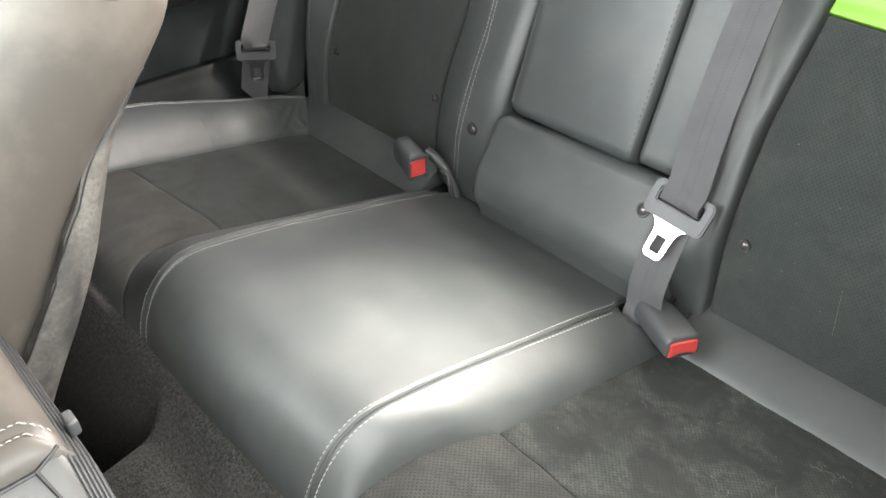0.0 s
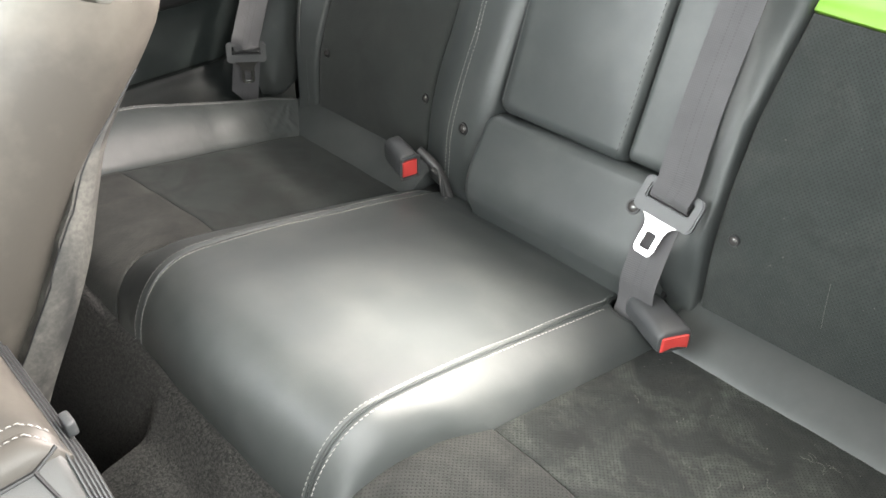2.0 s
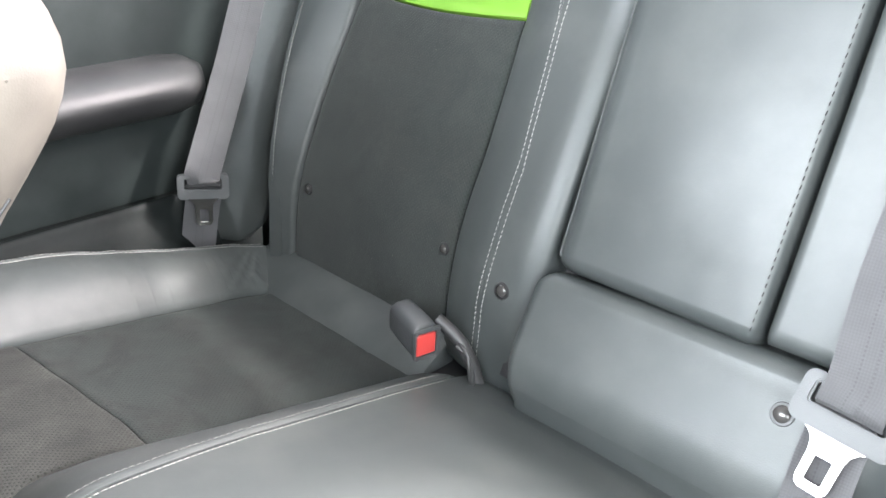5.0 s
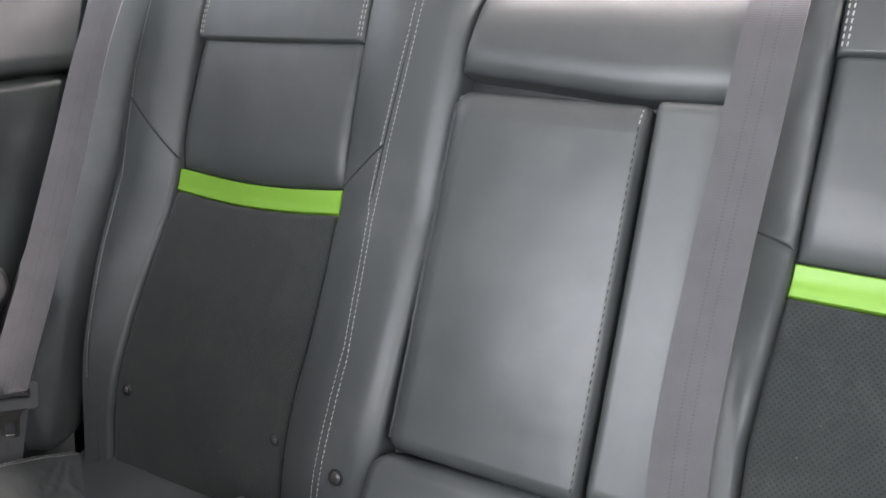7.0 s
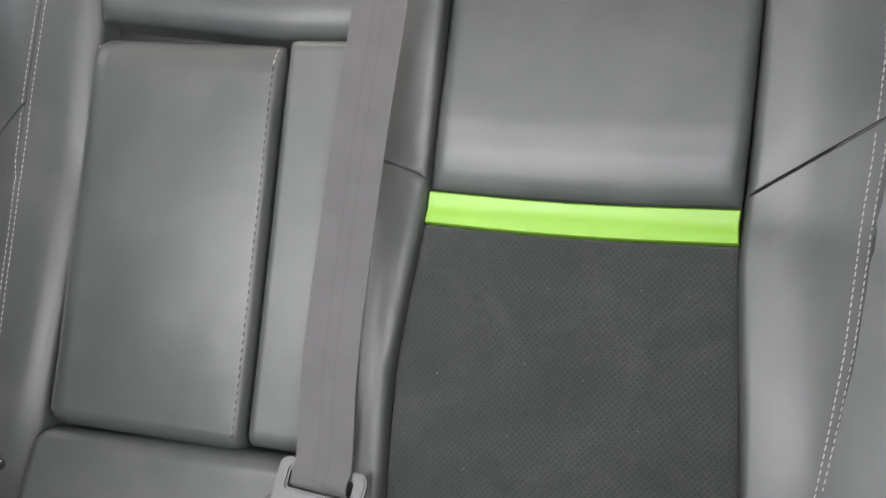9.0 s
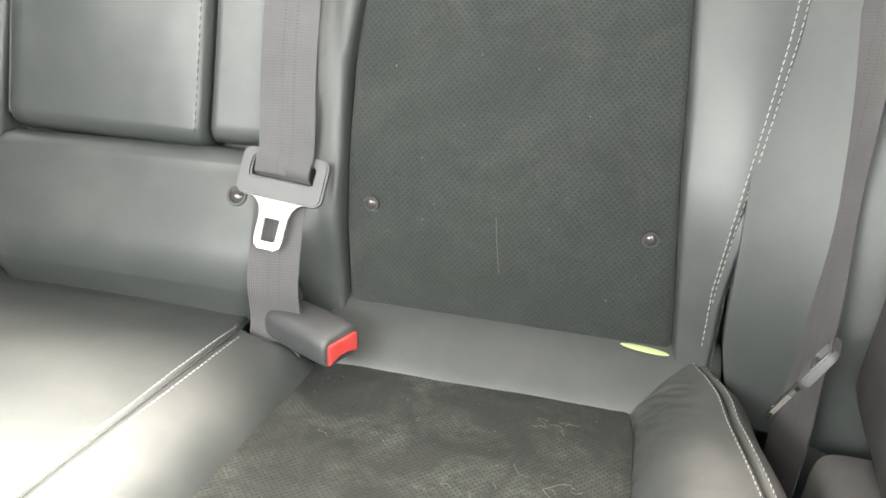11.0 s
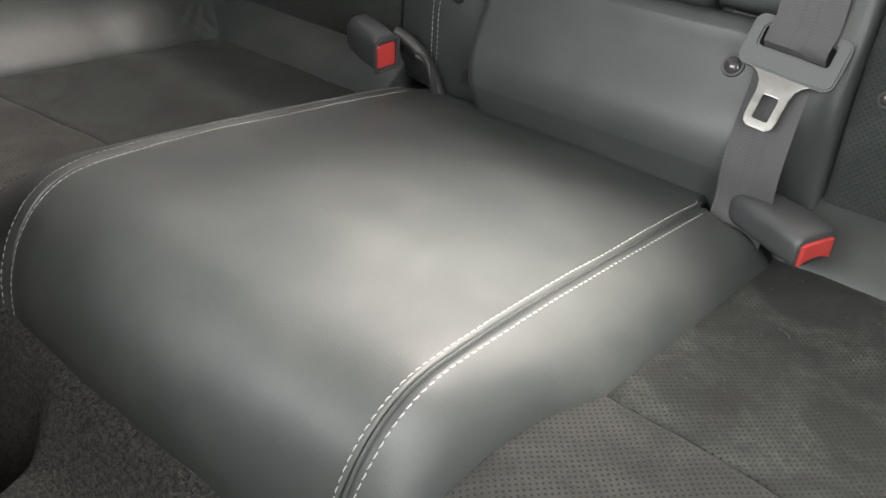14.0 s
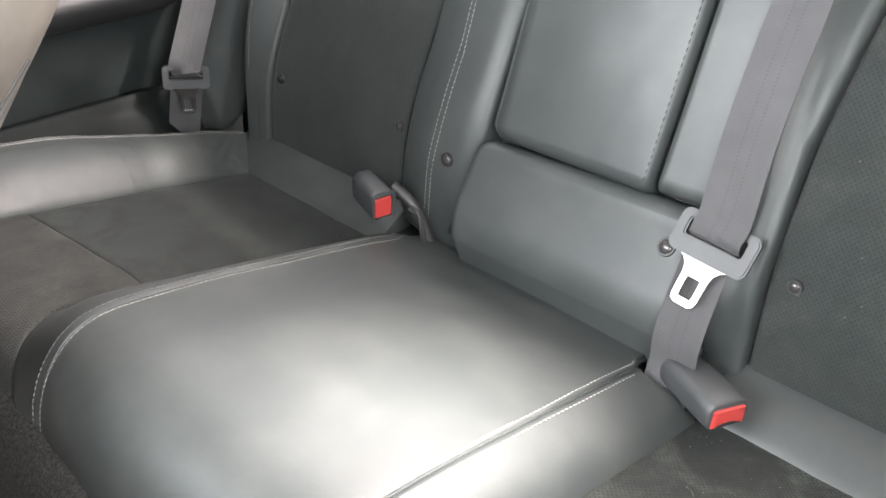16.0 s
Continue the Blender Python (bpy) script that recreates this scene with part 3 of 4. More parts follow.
bm, ev_arm = patch(arm, lambda v: -0.110 + corner(v, 0.016), lambda v: 0.1195 - corner(v, 0.013), s0, lambda u: s1 + 0.001 - 0.005 * u, puff=0.024, roll=(0.026, 0.007, 0.016, 0.034), na=30, nb=60, skirt=0.07, uneven=0.0012, dents=plump)
armrest = part("armrest", bm, LEATHER, centre_back, "folded padded leather armrest")
pts, nor = seam_rows(ev_arm, 0.968, 0.03, 0.93, 80)
part("stitching", stitches(pts, nor, 0.0082, 0.0048, 0.0012, 0.0004), BLACK_THREAD, armrest, "black stitching")
for u, v0, v1 in ((0.968, 0.935, 0.985), (0.03, 0.965, 0.985)):
    pts, nor = seam_rows(ev_arm, u, v0, v1, 12)
    part("corner_stitching", stitches(pts, nor, 0.0072, 0.0048, 0.0013, 0.0006), THREAD, armrest, "pale grey stitches at the armrest's corner")
pts, nor = seam_rows(ev_arm, 0.012, 0.03, 0.96, 60)
part("piping", tube([p + n * 0.0004 for p, n in zip(pts, nor)], 0.0014, 6), LEATHER, armrest)
bm, _ = patch(on_back(CENTRE, lambda x, z: -0.018), 0.1225, 0.2265, up(CENTRE, 0.5075), up(CENTRE, 0.884), puff=0.026, roll=(0.010, 0.004, 0.014, 0.01), na=14, nb=30, skirt=0.05)
part("side_pad", bm, LEATHER, centre_back)
bm, _ = patch(on_back(CENTRE, lambda x, z: -0.018), lambda v: -0.113 + 0.004 * v, 0.2245, lambda u: up(CENTRE, 0.906) - 0.020 * min(1, u / 0.62), CENTRE.end, puff=0.020, roll=(0.012, 0.004, 0.03, 0.08), na=26, nb=20, skirt=0.05)
part("top_panel", bm, LEATHER, centre_back)
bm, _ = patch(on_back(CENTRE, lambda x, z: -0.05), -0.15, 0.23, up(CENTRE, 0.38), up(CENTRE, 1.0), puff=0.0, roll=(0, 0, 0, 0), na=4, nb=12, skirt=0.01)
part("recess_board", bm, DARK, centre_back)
pv = (up(CENTRE, 0.466) - s_a) / (s_b - s_a)
p, n = ev_panel((0.163 + 0.122) / 0.346, pv - 0.03)
trim_button(centre_back, p, n, 0.0085)

# ---- rear bench cushion ----
cushion = thing("rear_bench_cushion", "black leather rear bench cushion with suede seats and raised middle", "bench seat")
crown = on_seat(PAD, lambda x, y: -0.006 + 0.006 * (1 - (x / 0.185) ** 2) - 0.005 * min(1.0, max(0.0, (y + 0.105) / 0.085)) ** 2 * (1 - min(1.0, (x / 0.19) ** 4)))
SEAM = lin([(0.0, 0.185), (0.5, 0.181), (0.85, 0.179), (1.0, 0.176)])
SEAM_LEFT = lin([(0.0, 0.192), (0.5, 0.190), (0.80, 0.186), (0.90, 0.182), (1.0, 0.177)])
pe = PAD.end
SCOOP = lin([(0.0, 0.004), (0.05, 0.010), (0.085, 0.009), (0.112, 0.0), (1.0, 0.0)])
bm, ev_pad = patch(crown, lambda v: -SEAM_LEFT(v), lambda v: SEAM(v) - SCOOP(v), 0.004, pe, puff=0.007, roll=(0.0035, 0.0035, 0.05, 0.004), na=56, nb=60, skirt=0.05, uneven=0.0012)
part("middle_pad", bm, LEATHER, cushion)
FOOT = lin([(0.07, 0.256), (-0.06, 0.251), (-0.311, 0.238), (-0.36, 0.219), (-0.41, 0.213), (-0.46, 0.212), (-0.55, 0.216)])

FOOT_LEFT = lin([(0.07, 0.256), (-0.06, 0.258), (-0.25, 0.275), (-0.34, 0.294), (-0.40, 0.304), (-0.44, 0.306), (-0.475, 0.293), (-0.505, 0.262), (-0.53, 0.232)])
# the pad's side ends short of the back, leaving a pocket for the buckle
POCKET = lin([(0.0, 0.052), (0.10, 0.060), (0.25, 0.054), (0.40, 0.038), (0.6, 0.022), (0.8, 0.014), (1.0, 0.012)])


def cushion_side(sg):
    foot = FOOT if sg > 0 else FOOT_LEFT

    def wall(a, b):
        s = 0.045 + (pe - 0.045) * b
        y, z = PAD.at(s)
        top = Vector((sg * ((SEAM if sg > 0 else SEAM_LEFT)(s / pe) + 0.001), y, z - 0.001))
        fy = -0.018 - 0.509 * b
        fs = SEAT.where(0, fy) if b < 0.93 else SEAT.where(0, -0.50) + (SEAT.end - SEAT.where(0, -0.50)) * (b - 0.88) / 0.12
        gy, gz = SEAT.at(fs)
        low = Vector((sg * foot(gy), gy, gz - 0.006))
        p = top.lerp(low, a)
        out = Vector((sg * 0.8, -0.1 - 0.4 * max(0, b - 0.8) * 5, 0.6 - 0.3 * a)).normalized()
        return p + out * (0.010 * math.sin(math.pi * a)), out

    bm, ev = patch(wall, 0.0, 1.0, POCKET if sg > 0 else 0.0, 1.0, puff=0.006, roll=(0.0035, 0.006, 0.006 if sg > 0 else 0.03, 0.004), na=24, nb=50, skirt=0.03, metric=(0.08, 0.5), uneven=0.0012)
    part("pad_side", bm, LEATHER, cushion)
    pts, nor = seam_rows(ev, 0.040, 0.03, 0.97, 160)
    part("stitching", stitches(pts, nor), THREAD, cushion, "pale grey double stitching")
    u = 0.9875 if sg > 0 else 0.0125
    pts, nor = seam_rows(ev_pad, u, 0.10, 0.985, 160)
    part("stitching", stitches(pts, nor), THREAD, cushion, "pale grey double stitching")
    lip = [ev(0.0, k / 60)[0] + Vector((0, 0, 0.0012)) for k in range(1, 60)]
    part("piping", tube(lip, 0.0013, 6), LEATHER, cushion)
    if sg > 0:
        rim = [ev_pad(1.0, 0.03 + 0.075 * k / 10)[0] for k in range(11)] + [ev(k / 20, 0.0)[0] for k in range(1, 21)]
        part("pocket_edge", tube(rim, 0.0026, 8), LEATHER, cushion, "rolled leather edge of the buckle pocket")

    # suede seat, rear and front panels
    out_x = lin([(0.05, 0.585), (-0.02, 0.562), (-0.05, 0.567), (-0.2, 0.565), (-0.34, 0.563), (-0.55, 0.555)])
    seat = on_seat(SEAT, lambda x, y: -0.010)
    s_r, s_m = SEAT.where(0, 0.012), SEAT.where(0, -0.316 if sg > 0 else -0.338)

    def rail(f, a, b):
        return lambda v: sg * f(SEAT.at(a + (b - a) * v)[0])

    mid = lambda u: s_m + 0.033 * max(0, u - 0.2)
    rear_mat = SUEDE_DUSTY if sg > 0 else SUEDE_SEAT
    bm, _ = patch(seat, rail(lambda y: foot(y) - 0.002, s_r, s_m), rail(lambda y: out_x(y) + 0.006, s_r, s_m), s_r, mid, puff=0.010, roll=(0.004, 0.014, 0.008, 0.004), na=24, nb=26, uneven=0.002)
    part("rear_seat_panel", bm, rear_mat, cushion, "dusty perforated suede with pale lint" if sg > 0 else "brushed perforated suede")
    bm, _ = patch(seat, rail(lambda y: foot(y) - 0.002, s_m, SEAT.end), rail(lambda y: out_x(y) + 0.006, s_m, SEAT.end), lambda u: mid(u) - 0.002, SEAT.end, puff=0.0125, roll=(0.004, 0.014, 0.005, 0.01), na=24, nb=30, uneven=0.002)
    part("front_seat_panel", bm, SUEDE_FRONT, cushion, "perforated black suede")
    # leather strip along the crease
    STRIP = Curve2([(-0.023, 0.288), (-0.016, 0.310), (0.004, 0.3265), (0.030, 0.341), (0.058, 0.350), (0.075, 0.345)])
    strip = on_seat(Curve2(STRIP.p[::-1][::6]))
    e = Curve2(STRIP.p[::-1][::6]).end
    bm, _ = patch(strip, sg * 0.250, sg * 0.640, 0.0, e, puff=0.003, roll=(0.01, 0.01, 0.01, 0.006), na=26, nb=14, skirt=0.03, uneven=0.002)
    part("crease_strip", bm, LEATHER, cushion)
    # outer bolster, higher than the seat and stitched along its ridge
    ow = -0.008 if sg > 0 else 0.0
    RIDGE = Curve2([(sg * (0.622 + ow), 0.040, 0.343) if sg > 0 else (-0.641, 0.040, 0.342), (sg * (0.640 + ow), -0.02, 0.359) if sg > 0 else (-0.650, -0.02, 0.357), (sg * (0.648 + ow), -0.095, 0.378), (sg * (0.662 + ow), -0.192, 0.402), (sg * (0.668 + ow), -0.275, 0.425), (sg * (0.668 + ow), -0.38, 0.440), (sg * (0.66 + ow), -0.46, 0.425), (sg * (0.655 + ow), -0.52, 0.36)])

    def bolster(a, b):
        s = RIDGE.end * b
        r = Vector(RIDGE.at(s))
        y = r.y
        gs = SEAT.where(0, max(-0.529, min(-0.012, y - 0.012 * (1 - b))))
        gy, gz = SEAT.at(gs)
        low = Vector((sg * (out_x(gy) + 0.001), gy if b < 0.9 else y, gz - 0.004 if b < 0.9 else r.z - 0.05))
        p = low.lerp(r, a)
        n = Vector((-sg * (0.55 - 0.45 * a), 0.05, 0.85)).normalized()
        grow = min(1.0, b / 0.30)
        grow = grow * grow * (3 - 2 * grow)
        return p + n * ((0.002 + 0.017 * grow) * math.sin(math.pi * a)), n

    def creases(u, v, p):
        fade = max(0.0, 1 - v / 0.35) * math.sin(math.pi * min(1, u * 1.1))
        soft = (0.0032 if sg > 0 else 0.0012) * fade * noise.noise(Vector((v * 48 - u * 5, u * 3.0, 7.0 + sg)))
        if sg < 0:
            for at, lean, size in ((0.075, -0.14, 0.0024), (0.105, -0.17, 0.0026), (0.36, -0.03, 0.0014), (0.385, -0.04, 0.0016)):
                soft -= size * math.exp(-((v - at - lean * (u - 0.6)) / 0.008) ** 2) * math.sin(math.pi * min(1, u)) ** 2
        return soft * min(1.0, v / 0.05)

    bm, ev = patch(bolster, 0.0, 1.0, 0.0, 1.0, puff=0.006, roll=(0.008, 0.004, 0.003, 0.01), na=24, nb=130, skirt=0.03, metric=(0.1, 0.58), uneven=0.0022, dents=creases)
    part("outer_bolster", bm, MATTE_LEATHER, cushion, "leather bolster with soft creases")

    def flank(a, b):
        r = Vector(RIDGE.at(RIDGE.end * b))
        return r + Vector((sg * (0.045 * math.sin(a * 1.57)), 0, -0.16 * a * a - 0.01 * a)), Vector((sg * (0.3 + 0.7 * a), 0, 1 - a)).normalized()

    bm, ev2 = patch(flank, 0.01, 1.0, 0.0, 1.0, puff=0.006, roll=(0.006, 0.01, 0.006, 0.01), na=12, nb=40, skirt=0.015, metric=(0.17, 0.58), uneven=0.003)
    part("bolster_side", bm, MATTE_LEATHER, cushion)
    for e2, u in ((ev, 0.955), (ev2, 0.045)):
        pts, nor = seam_rows(e2, u, 0.01, 0.98, 110)
        part("stitching", stitches(pts, nor), THREAD, cushion, "pale grey double stitching")


cushion_side(1)
cushion_side(-1)


# ---- structure: floor, tunnel, body sides, roof ----
def slab(name, pts, thick, mat, label, category, axis=(0, 0, -1), kind="structure"):
    """A flat piece given by its outline, with thickness."""
    bm = bmesh.new()
    top = [bm.verts.new(p) for p in pts]
    low = [bm.verts.new(Vector(p) + Vector(axis) * thick) for p in pts]
    bm.faces.new(top)
    bm.faces.new(low[::-1])
    for k in range(len(pts)):
        m = (k + 1) % len(pts)
        bm.faces.new((top[k], low[k], low[m], top[m]))
    return tagged(part(name, bm, mat, None, label, smooth=False), "", category, "", kind)


slab("ground", [(-40, -40, -0.35), (40, -40, -0.35), (40, 40, -0.35), (-40, 40, -0.35)], 0.1, ASPHALT, "grey asphalt ground outside the car", "ground")
slab("floor", [(-0.86, -1.9, 0.06), (0.80, -1.9, 0.06), (0.80, 0.3, 0.06), (-0.86, 0.3, 0.06)], 0.04, CARPET, "black carpeted car floor", "floor")


def sheet(surf, nu, nv, thick, direction):
    """A closed sheet over a function of (u, v)."""
    bm = bmesh.new()
    g = [[bm.verts.new(surf(i / nu, j / nv)) for i in range(nu + 1)] for j in range(nv + 1)]
    h = [[bm.verts.new(v.co + Vector(direction) * thick) for v in row] for row in g]
    for j in range(nv):
        for i in range(nu):
            bm.faces.new((g[j][i], g[j][i + 1], g[j + 1][i + 1], g[j + 1][i]))
            bm.faces.new((h[j][i], h[j + 1][i], h[j + 1][i + 1], h[j][i + 1]))
    for row in (0, nv):
        for i in range(nu):
            bm.faces.new((g[row][i], g[row][i + 1], h[row][i + 1], h[row][i]))
    for col in (0, nu):
        for j in range(nv):
            bm.faces.new((g[j][col], g[j + 1][col], h[j + 1][col], h[j][col]))
    return bm


def tunnel(u, v):
    """Carpet over the tunnel: it rises to the bench front and falls to the footwells on both sides."""
    x = -0.80 + 1.55 * u
    y = -0.500 - 0.41 * v
    side = 1 / (1 + math.exp((abs(x) - 0.105) * 260))
    fall = min(1.0, max(0.0, (-0.522 - y) / (0.115 - 0.055 * side)))
    fall = fall * fall * (3 - 2 * fall)
    top = 0.361
    low = 0.062 + (0.318 - 0.04 * min(1, v * 2) - 0.062) * side
    z = top + (low - top) * fall
    return (x, y, z + 0.003 * noise.noise(Vector((x * 20, y * 20, 0))))


tagged(part("tunnel_carpet", sheet(tunnel, 130, 90, 0.05, (0, 0, -1)), CARPET, None, "black carpet over the raised tunnel, with lint"), "", "carpet", "", "structure")
tagged(part("bench_base", box((0, -0.18, 0.195), (1.22, 0.58, 0.24), None, 0.02), DARK, None, "dark moulded base under the rear bench"), "", "bench base", "", "structure")
tagged(part("rear_bulkhead", sheet(lambda u, v: (-0.74 + 1.48 * u, float(np.interp(0.06 + 0.96 * v, INSERT.p[:, 1], INSERT.p[:, 0])) + 0.055, 0.06 + 0.96 * v), 2, 30, 0.03, (0, 1, 0)), DARK, None, "dark bulkhead behind the rear seats"), "", "bulkhead", "", "structure")


def body_left(u, v):
    """Left quarter trim: door card, a step at the belt line, upper panel."""
    y = 0.42 - 1.6 * u
    z = 0.06 + 1.02 * v
    belt = 0.862 + 0.055 * y
    x = -0.785 - 0.02 * max(0.0, min(1.0, (z - 0.45) / 0.35))
    x -= 0.022 * math.exp(-((z - belt) / 0.006) ** 2)
    if z > belt:
        x += 0.018 * math.sqrt(min(1.0, (z - belt) / 0.03)) - 0.13 * (z - belt)
    return (x, y, z)


tagged(part("wall_left", sheet(body_left, 40, 240, 0.05, (-1, 0, 0)), DARK_TRIM, None, "dark grey moulded quarter trim panel"), "", "wall", "", "structure")


def body_right(u, v):
    y = 0.42 - 0.80 * u
    z = 0.06 + 1.18 * v
    x = 0.775
    return (x, y, z)


tagged(part("wall_right", sheet(body_right, 50, 40, 0.05, (1, 0, 0)), DARK_TRIM, None, "dark grey moulded quarter trim panel"), "", "wall", "", "structure")
# Two unseen slabs added in the sun's path; the gap shapes its patch.
slab("sun_mask_rear", [(0.775, 0.30, 1.20), (0.775, 0.66, 1.20), (0.69, 0.66, 1.40), (0.69, 0.30, 1.40)], 0.03, TRIM, "unseen dark slab added to bound the sun patch at the rear", "pillar", (1, 0, 0))
slab("sun_mask_front", [(0.775, 0.05, 1.20), (0.775, -0.38, 1.20), (0.69, -0.38, 1.40), (0.69, 0.05, 1.40)], 0.03, TRIM, "unseen dark slab added to bound the sun patch at the front", "pillar", (1, 0, 0))
slab("ceiling", [(-0.74, -1.5, 1.42), (0.68, -1.5, 1.39), (0.68, 0.50, 1.38), (-0.74, 0.50, 1.41)], 0.03, HEADLINER, "pale headlining", "ceiling", (0, 0, 1))
slab("parcel_shelf", [(-0.70, 0.30, 1.02), (0.70, 0.30, 1.02), (0.70, 0.95, 1.02), (-0.70, 0.95, 1.02)], 0.03, TRIM, "dark parcel shelf behind the seats", "shelf")
slab("dashboard", [(-0.86, -1.7, 0.10), (0.80, -1.7, 0.10), (0.80, -1.6, 1.02), (-0.86, -1.6, 1.02)], 0.3, PLASTIC, "black dashboard", "dashboard", (0, -1, 0))
# Unseen slab, added only to block windscreen light low on the bench front.
slab("wall_front_shade", [(-0.12, -0.96, 0.10), (0.72, -0.96, 0.10), (0.72, -1.02, 0.90), (-0.12, -1.02, 0.90)], 0.10, TRIM, "unseen dark slab added to keep windscreen light off the bench front", "wall", (0, -1, 0))
slab("wall_front_door", [(-0.87, -1.15, 0.06), (-0.87, -1.95, 0.06), (-0.87, -1.95, 1.09), (-0.87, -1.15, 1.09)], 0.04, TRIM, "dark door card", "wall", (-1, 0, 0))
# Unseen slab, added to cut the sky light entering from the front right.
slab("wall_right_light_block", [(0.84, -0.98, 0.06), (0.84, -1.95, 0.06), (0.84, -1.95, 1.43), (0.84, -0.98, 1.43)], 0.04, TRIM, "unseen dark slab added to cut sky light from the front right", "wall", (1, 0, 0))
# Unseen slab added where the left door glass would be, to stop its light.
slab("wall_left_light_block", [(-0.83, -0.12, 1.08), (-0.83, -1.95, 1.08), (-0.74, -1.95, 1.43), (-0.74, -0.12, 1.43)], 0.03, TRIM, "unseen dark slab added to shut out light from the left", "wall", (-1, 0, 0))


# ---- side trims ----
def armrest_pod(sg, inner, wall, y0, y1, z0, drop):
    """A long moulded armrest on the side trim, with a rounded rear end and a crisp lower ridge."""
    bm = bmesh.new()
    rings = []
    n = 26
    for k in range(n + 1):
        t = k / n
        y = y0 + (y1 - y0) * t
        f = round_off(t * abs(y1 - y0), 0.07)
        reach = wall + (inner - wall) * (0.25 + 0.75 * f)
        z = z0 - drop * t
        h = 0.050 * (0.35 + 0.65 * f)
        prof = [(wall, z + h * 0.62), (wall + (reach - wall) * 0.55, z + h * 0.60), (wall + (reach - wall) * 0.86, z + h * 0.36), (reach, z), (wall + (reach - wall) * 0.94, z - h * 0.34), (wall + (reach - wall) * 0.6, z - h * 0.9), (wall, z - h * 1.25)]
        c = Curve2(prof, 4)
        rings.append([bm.verts.new((sg * q[0], y, q[1])) for q in c.p])
    for a, b in zip(rings, rings[1:]):
        for i in range(len(a) - 1):
            bm.faces.new((a[i], a[i + 1], b[i + 1], b[i]))
    bm.faces.new(rings[0]), bm.faces.new(rings[-1])
    return bm


tagged(part("side_armrest", armrest_pod(-1, 0.705, 0.80, 0.045, -0.75, 0.592, -0.01), PLASTIC, None, "dark grey moulded armrest on the side trim"), "", "armrest")
tagged(part("side_armrest", box((0.784, -0.245, 0.475), (0.11, 0.46, 0.19), None, 0.040, 5), PLASTIC, None, "black moulded armrest on the quarter trim"), "", "armrest")


def ledge(u, v):
    y = 0.0 - 0.50 * u
    lift_ = 0.014 * math.exp(-((v - 0.42) / 0.07) ** 2) - 0.05 * math.exp(-((y + 0.02) / 0.05) ** 2) * min(1, max(0, (v - 0.5) * 5))
    x = -0.80 + 0.14 * v
    z = 0.413 - 0.02 * y - 0.12 * max(0, v - 0.45) + lift_
    return (x, y, z)


tagged(part("side_ledge", sheet(ledge, 30, 40, 0.03, (0, 0, -1)), BLACK_LINING, None, "black moulded ledge low on the side trim"), "", "trim", "", "structure")


def wing(sg):
    """The trim that wraps round beside the seat back, with a rounded lower end."""
    def surf(u, v):
        r = max(0.0, 1 - u * 0.158 / 0.075)
        foot = 0.30 if sg > 0 else 0.325 + 0.09 * (1 - math.sqrt(max(0.0, 1 - r * r)))
        z = foot + (1.04 - foot) * v
        y = float(np.interp(z, INSERT.p[:, 1], INSERT.p[:, 0])) + (-0.010 if sg > 0 else 0.024)
        low = min(1.0, v / 0.16)
        left = 0.632 + 0.045 * (1 - math.sqrt(max(0, 1 - (1 - low) ** 2)))
        right = 0.79
        x = left + (right - left) * u
        return (sg * x, y - 0.055 * u ** 2 - 0.02 * (1 - v), z)
    return sheet(surf, 14, 40, 0.012, (0, 1, 0))


for sg in (-1, 1):
    tagged(part("seat_side_trim", wing(sg), MATTE_LEATHER, None, "dark grey side trim beside the seat back"), "", "trim", "", "structure")

sill = box((0.756, -0.245, 0.27), (0.10, 0.37, 0.18), None, 0.026, 4)
tagged(part("sill_trim", sill, PALE_TRIM, None, "dark grey sill trim beside the bench"), "", "trim", "", "structure")


# ---- seat belts ----
def ribbon(points, across, width, thick=0.0016, n=60):
    """Webbing along a smooth line; across: its width's direction at the start and end."""
    c = Curve2(points)
    a0, a1 = Vector(across[0]).normalized(), Vector(across[1]).normalized()
    bm = bmesh.new()
    uvs = bm.loops.layers.uv.new("UVMap")
    grid, tex = [], {}
    m = 8
    for k in range(n + 1):
        s = c.end * k / n
        p, d = Vector(c.at(s)), Vector(c.along(s))
        w = a0.lerp(a1, k / n)
        w = (w - d * w.dot(d)).normalized()
        nn = w.cross(d).normalized()
        row = []
        for i in range(m + 1):
            u = i / m
            q = p + w * (u - 0.5) * width + nn * (0.0010 * math.sin(u * math.pi) + 0.0004 * math.sin(s * 18))
            v1, v2 = bm.verts.new(q), bm.verts.new(q + nn * thick)
            tex[v1] = tex[v2] = (u, s * K)
            row.append((v1, v2))
        grid.append(row)
    for a, b in zip(grid, grid[1:]):
        for i in range(m):
            bm.faces.new((a[i][0], a[i + 1][0], b[i + 1][0], b[i][0]))
            bm.faces.new((a[i][1], b[i][1], b[i + 1][1], a[i + 1][1]))
        for i in (0, m):
            bm.faces.new((a[i][0], b[i][0], b[i][1], a[i][1]))
    for row in (grid[0], grid[-1]):
        for i in range(m):
            bm.faces.new((row[i][0], row[i + 1][0], row[i + 1][1], row[i][1]))
    for f in bm.faces:
        for loop in f.loops:
            loop[uvs].uv = tex[loop.vert]
    return bm


